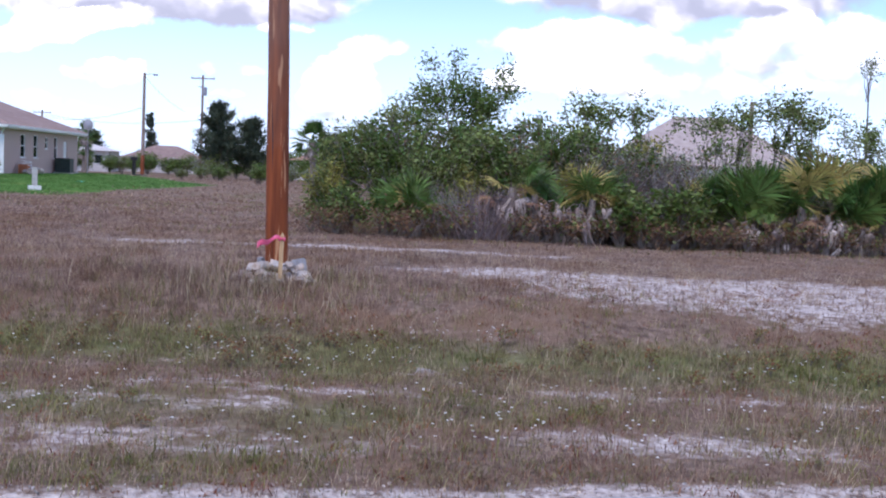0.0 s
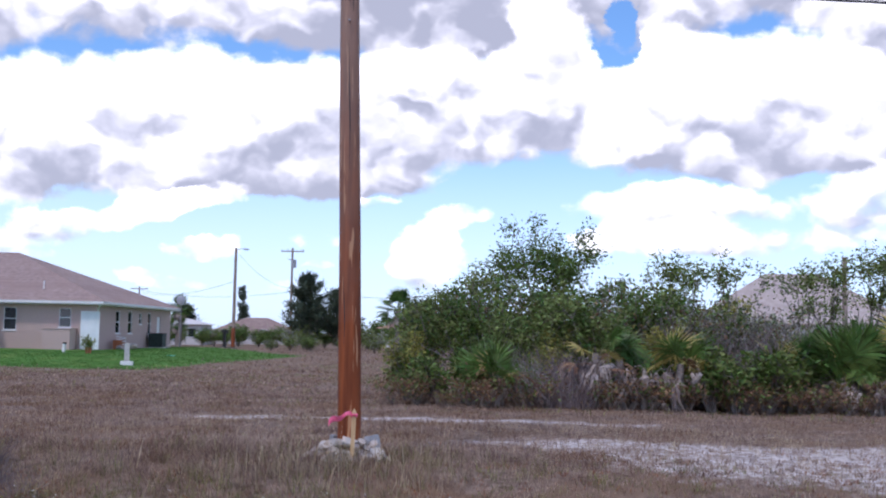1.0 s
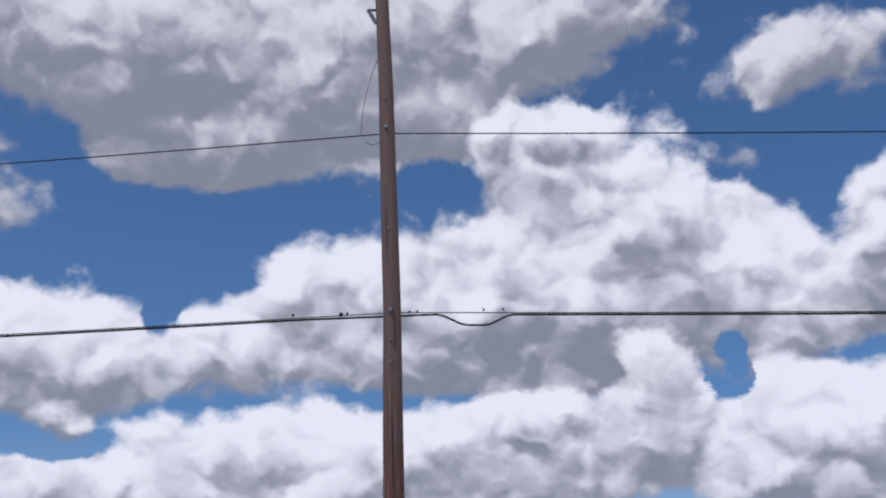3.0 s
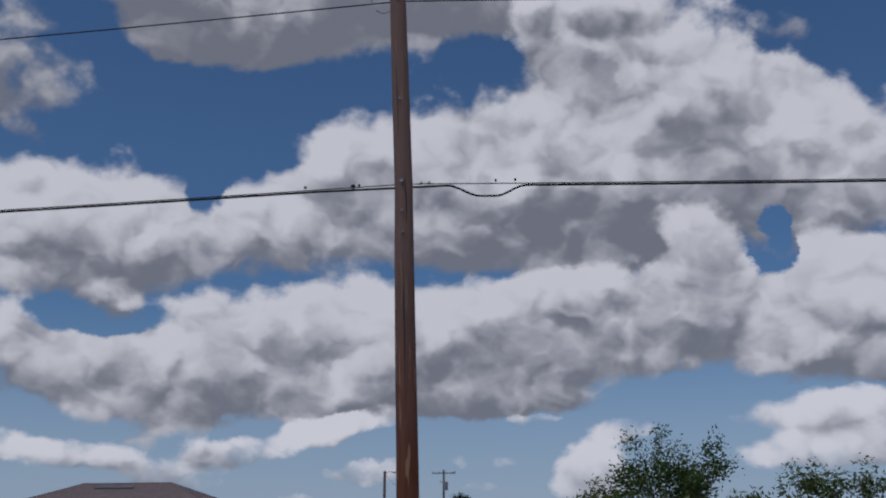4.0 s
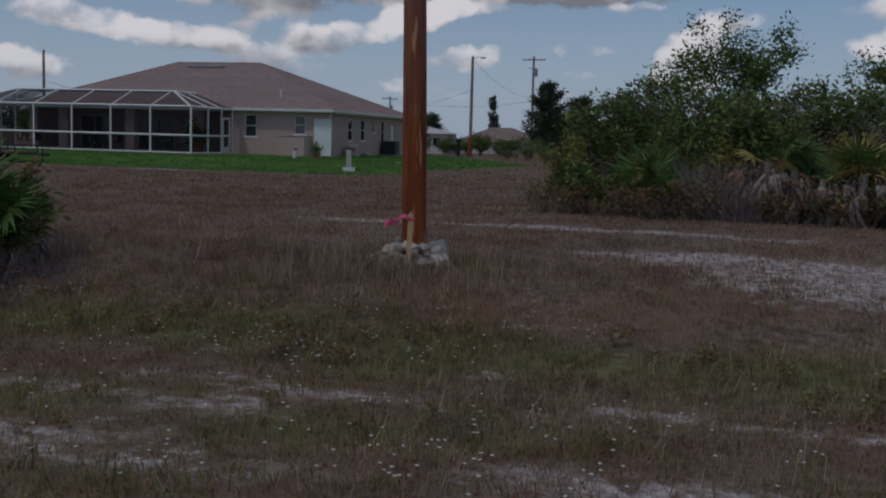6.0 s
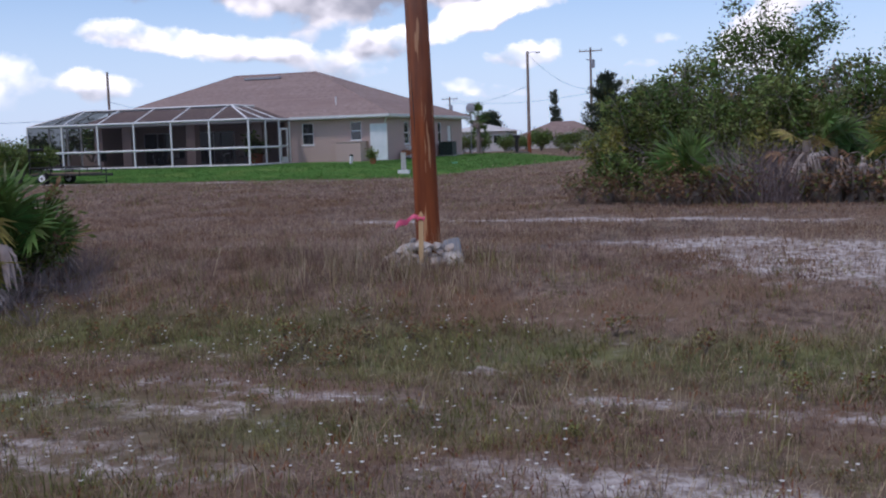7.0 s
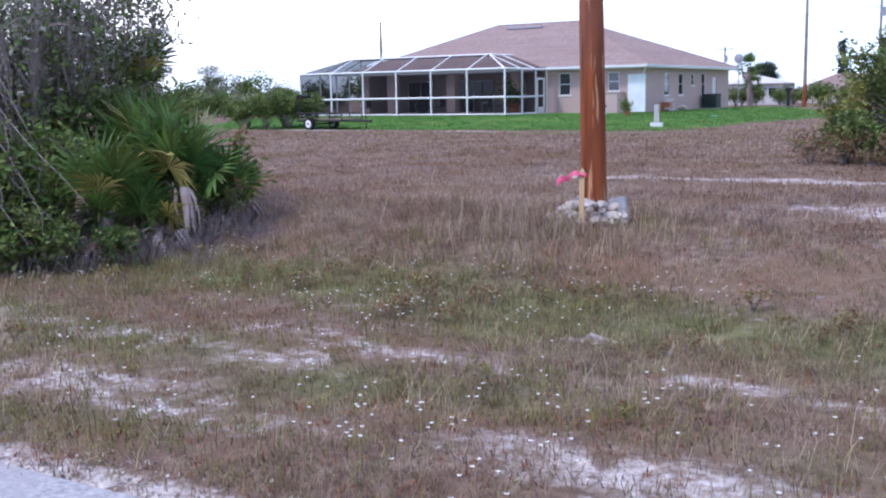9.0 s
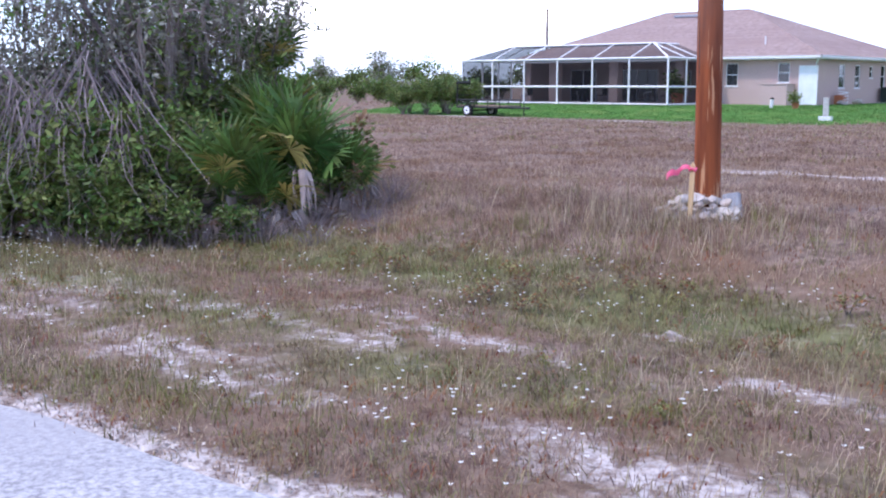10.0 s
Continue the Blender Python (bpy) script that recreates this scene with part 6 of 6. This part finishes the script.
far_house(-39.3, 150.0, 11.0, 8.0, 1.6, 3.6, 8, "low far house with brown hip roof behind bushes")
far_house(-44.0, 131.0, 7.0, 7.0, 2.4, 3.4, 8, "pale far house with white roof beyond the lawn", FAR_WALL)
far_house(-14.0, 140.0, 12.0, 9.0, 2.4, 4.2, 0, "far house with pale red roof behind the trees", surf("far_red_roof", (0.40, 0.22, 0.17), (0.50, 0.30, 0.24), 2, 0.95, 0.1))
far_house(18.6, 90.0, 15.0, 11.0, 3.0, 6.9, -6, "house with grey-tan roof beyond the thicket", surf("far_tan_roof", (0.36, 0.30, 0.27), (0.46, 0.39, 0.35), 2, 0.95, 0.1))


def far_scrub():
    """Rows of bushes at the far side of the lots, each set down from a few kinds."""
    rng = random.Random(90)
    a = shrub_proto("far_bush", "dark green bush in the far scrub row", 91, 2.0, 1.5, 10, 1500, 0.26, LEAF, LEAF_OLIVE, clump=0.35, category="bush")
    b = shrub_proto("far_bush", "olive bush in the far scrub row", 92, 1.7, 1.6, 10, 1400, 0.26, LEAF_OLIVE, LEAF_GREY, clump=0.35, category="bush")
    sa, sb = [], []
    for x0, y0, x1, y1, n, k in ((-45, 118, -12, 118, 20, 0.9), (-50, 130, 5, 126, 22, 1.1), (-18, 98, -8, 96, 8, 0.9), (-24, 102, -20, 104, 4, 0.6), (-76, 57, -58, 72, 14, 0.9), (-95, 90, -50, 112, 22, 1.3),
                                 (-140, 110, -60, 150, 20, 2.0), (-40, 170, 60, 170, 22, 2.0), (15, 60, 40, 55, 10, 1.3), (60, 110, 160, 80, 16, 2.2), (-130, 50, -100, 60, 8, 1.5)):
        for i in range(n):
            t = (i + rng.uniform(0, 1)) / n
            x, y = x0 + (x1 - x0) * t + rng.uniform(-1.5, 1.5), y0 + (y1 - y0) * t + rng.uniform(-2.5, 2.5)
            (sa if rng.random() < 0.5 else sb).append((x, y, k * rng.uniform(0.6, 1.15), rng.uniform(0, 360)))
    set_down(a, sa)
    set_down(b, sb)
    m = shrub_proto("bush", "light green bush beside the trailer", 93, 1.9, 1.2, 14, 3200, 0.16, LEAF, LEAF_OLIVE, clump=0.2, category="bush")
    set_down(m, [(-41.8, 48.2, 0.8, 0), (-40.6, 48.8, 0.92, 100), (-39.4, 49.4, 0.9, 200), (-38.4, 50.0, 0.85, 290), (-40.6, 50.2, 0.95, 60), (-42.6, 49.4, 0.75, 10)])
    t = shrub_proto("far_tree", "round-headed tree above the far scrub", 94, 4.2, 1.7, 9, 2200, 0.22, LEAF_GREY, LEAF, clump=0.35, low=2.0, category="tree", stem_r=0.07)
    set_down(t, [(-79.8, 80.6, 1.2, 0), (-92.0, 82.0, 1.1, 80), (-97.0, 76.0, 1.2, 190)])
    pot = shrub_proto("potted_palm", "small leafy plant by the house corner", 95, 0.7, 0.3, 6, 260, 0.16, LEAF_OLIVE, clump=0.14, category="plant", stem_r=0.012)
    part("pot", Form().tube([(0, 0, -0.05), (0, 0, 0.28)], [0.13, 0.17], 12), TERRACOTTA, pot)
    pot.matrix_basis = pose(-23.17, 57.4, float(land(-23.17, 57.4)))
    o = copy_thing(pot, H @ pose(-8.3, -0.8, 0.03))
    o.scale = (2.2, 2.2, 2.2)


far_scrub()


# ---------------------------------------------------------------- grass and flowers
def bare_of_house(x, y):
    u, v = house_uv(x, y)
    return (u < 0.2) & (v > -5.4)


def sow(nr, count, x0, x1, y0, y1, keep, blades, height, width, spread, material, name, label, tall=None):
    x, y = nr.uniform(x0, x1, count), y0 + (y1 - y0) * nr.random(count) ** 1.25
    ok = (nr.random(count) < keep(x, y)) & ~bare_of_house(x, y) & (y > road_edge(x) + 0.03)
    x, y = x[ok], y[ok]
    n = len(x)
    size = 0.55 + 0.9 * nr.random(n) ** 2
    bx = np.repeat(x, blades) + nr.normal(size=n * blades) * spread * np.repeat(size, blades)
    by = np.repeat(y, blades) + nr.normal(size=n * blades) * spread * np.repeat(size, blades)
    base = np.stack([bx, by, land(bx, by) - 0.01], 1)
    hh = height * np.repeat(size, blades)
    if tall is not None:
        hh = hh * tall(bx, by)
    me = quads_mesh(name, blade_quads(nr, base, hh, width, 1.5), material)
    return tagged(new(name, me), label, "grass", kind="stuff")


def dry_keep(x, y):
    return np.clip(1.0 - 1.25 * sand_mask(x, y), 0.05, 1) * (1 - 0.6 * green_mask(x, y)) * (1 - lawn_mask(x, y)) * np.clip(0.75 + 0.45 * waves(x, y, 1.6, 7.0), 0.1, 1)


def green_keep(x, y):
    return np.clip(1.0 - 1.3 * sand_mask(x, y), 0.02, 1) * np.clip(green_mask(x, y) * 1.1 + 0.2, 0, 1) * (1 - lawn_mask(x, y))


def tallness(x, y):
    return 0.55 + 1.2 * np.exp(-((y - 16.6) / 1.1) ** 2) * np.clip(1 - np.abs(x + 3.6) / 3.2, 0, 1) + 0.35 * step(y, 14.8, 17) * (1 - step(x, -2, 3)) + 0.25 * green_mask(x, y)


gr = np.random.default_rng(5)
sow(gr, 17000, -8.5, 7.5, 10.0, 17.5, dry_keep, 14, 0.13, 0.0045, 0.075, GRASS, "dry_grass", "short dry mauve-brown grass on the verge", tallness)
sow(gr, 13000, -8.5, 7.5, 10.0, 17.5, green_keep, 12, 0.16, 0.0055, 0.06, GRASS_GREEN, "green_grass", "yellow-green grass in the shallow swale", tallness)
sow(gr, 30000, -16, 16, 17.0, 30, dry_keep, 9, 0.115, 0.008, 0.11, GRASS, "dry_grass", "dry mauve-brown grass across the vacant lot", tallness)
sow(gr, 26000, -48, 22, 27, 52, dry_keep, 7, 0.10, 0.018, 0.2, GRASS, "dry_grass", "dry mauve-brown grass across the vacant lot")
sow(gr, 10000, -48, 12, 24, 60, green_keep, 7, 0.12, 0.018, 0.18, GRASS_GREEN, "green_grass", "thin green grass across the vacant lot")
sow(gr, 30000, -52, -12, 49, 85, lambda x, y: lawn_mask(x, y), 6, 0.08, 0.02, 0.12, LAWN_BLADE, "lawn_grass", "short bright green lawn round the house")
sow(gr, 14000, -110, 40, 50, 118, lambda x, y: 1 - lawn_mask(x, y), 6, 0.16, 0.04, 0.3, GRASS, "dry_grass", "dry brown grass on the far lots")


sow(gr, 3600, -8.5, 7.5, 10.0, 19.0, lambda x, y: np.clip(0.55 - 0.5 * sand_mask(x, y) + 0.4 * waves(x, y, 2.2, 2.0), 0.04, 1), 10, 0.055, 0.009, 0.06, RUST, "rusty_weeds", "low rust-brown weeds among the grass")
sow(gr, 3600, -8.5, 7.5, 10.2, 22.0, lambda x, y: np.clip(0.35 + 0.5 * waves(x, y, 0.9, 6.0), 0.03, 1) * (1 - 0.7 * sand_mask(x, y)), 9, 0.19, 0.004, 0.06, STRAW, "straw_tufts", "pale straw grass tufts standing above the turf")


sow(gr, 2600, 0.0, 11.0, 15.8, 20.2, lambda x, y: np.clip(sand_mask(x, y) * 0.9, 0, 1), 8, 0.075, 0.007, 0.05, GRASS, "sand_tufts", "small brown tufts scattered over the open sand")
sow(gr, 2600, -8.5, 7.5, 10.3, 13.6, lambda x, y: np.clip(sand_mask(x, y) * 0.7, 0, 1), 7, 0.05, 0.006, 0.035, GRASS, "sand_tufts", "small brown tufts in the bare sandy places")


def weeds_and_flowers():
    nr = np.random.default_rng(17)
    n = 900
    x, y = nr.uniform(-8, 6.5, n), 10.4 + 4.4 * nr.random(n)
    ok = nr.random(n) < 0.45 + 0.5 * waves(x, y, 1.2, 9.0)
    x, y = np.repeat(x[ok], 3), np.repeat(y[ok], 3)
    x, y = x + nr.normal(size=len(x)) * 0.035, y + nr.normal(size=len(x)) * 0.035
    few = nr.random(len(x)) < 0.6
    x, y = x[few], y[few]
    z = land(x, y)
    h = nr.uniform(0.10, 0.26, len(x))
    stem = np.stack([x, y, z], 1)
    part("flower_stalks", quads_mesh("flower_stalks", blade_quads(nr, stem, h, 0.004, 0.1), GRASS_GREEN), None)
    tagged(bpy.data.objects["flower_stalks"], "thin green stalks of small wild flowers", "flowers", kind="stuff")
    top = np.stack([x, y, z + h], 1)
    quads = []
    for k in range(5):
        a = k * 2 * np.pi / 5 + nr.uniform(0, 1, len(x))
        d = np.stack([np.cos(a), np.sin(a), np.full(len(x), 0.6)], 1) * 0.0115
        s = np.stack([-np.sin(a), np.cos(a), np.zeros(len(x))], 1) * 0.006
        quads.append(np.stack([top, top + d * 0.6 + s, top + d, top + d * 0.6 - s], 1))
    ob = new("flower_heads", quads_mesh("flower_heads", np.concatenate(quads), PETAL))
    tagged(ob, "small white wild flowers dotted over the grass", "flowers", kind="stuff")
    # dry stalks bent at the foot of the pole
    m = 260
    x, y = -2.7 + nr.normal(size=m) * 0.75, 15.95 + nr.normal(size=m) * 0.3
    ob = new("dry_stalks", quads_mesh("dry_stalks", blade_quads(nr, np.stack([x, y, land(x, y)], 1), np.full(m, 0.4), 0.006, 1.1), STRAW))
    tagged(ob, "tall pale dry weed stalks in front of the pole", "weeds", kind="stuff")
    slab = new("limestone_slab", rock(random.Random(77), 0.2))
    slab.matrix_basis = pose(-0.97, 13.75, float(land(-0.97, 13.75)) - 0.015, 4, 3, -12) @ Matrix.Diagonal((0.95, 0.42, 0.4, 1))
    tagged(slab, "pale broken limestone slab lying in the swale grass", "rock")
    wd = shrub_proto("weed", "low dark green and rusty weed in the swale", 99, 0.2, 0.14, 8, 150, 0.045, GRASS_GREEN, RUST, clump=0.05, low=0.02, category="weed", stem_r=0.004)
    spots = []
    for i in range(70):
        wx, wy = float(nr.uniform(-6, 6.5)), float(nr.normal(14.3, 0.55))
        spots.append((wx, wy, float(nr.uniform(0.35, 0.75)), float(nr.uniform(0, 360))))
    for i in range(24):
        spots.append((float(nr.uniform(-6, 5)), float(nr.uniform(10.8, 13.2)), float(nr.uniform(0.25, 0.5)), float(nr.uniform(0, 360))))
    set_down(wd, spots)
    # gravel crumbs along the road's edge
    m = 2600
    x = nr.uniform(-8, 6, m)
    y = road_edge(x) + nr.normal(size=m) * 0.12 + 0.1
    c = np.stack([x, y, land(x, y) + 0.004], 1)
    ob = new("gravel", quads_mesh("gravel", leaf_quads(nr, c, 0.018, 0.022, 0.2), ROCK))
    tagged(ob, "pale gravel crumbs along the road edge", "gravel", kind="stuff")


weeds_and_flowers()
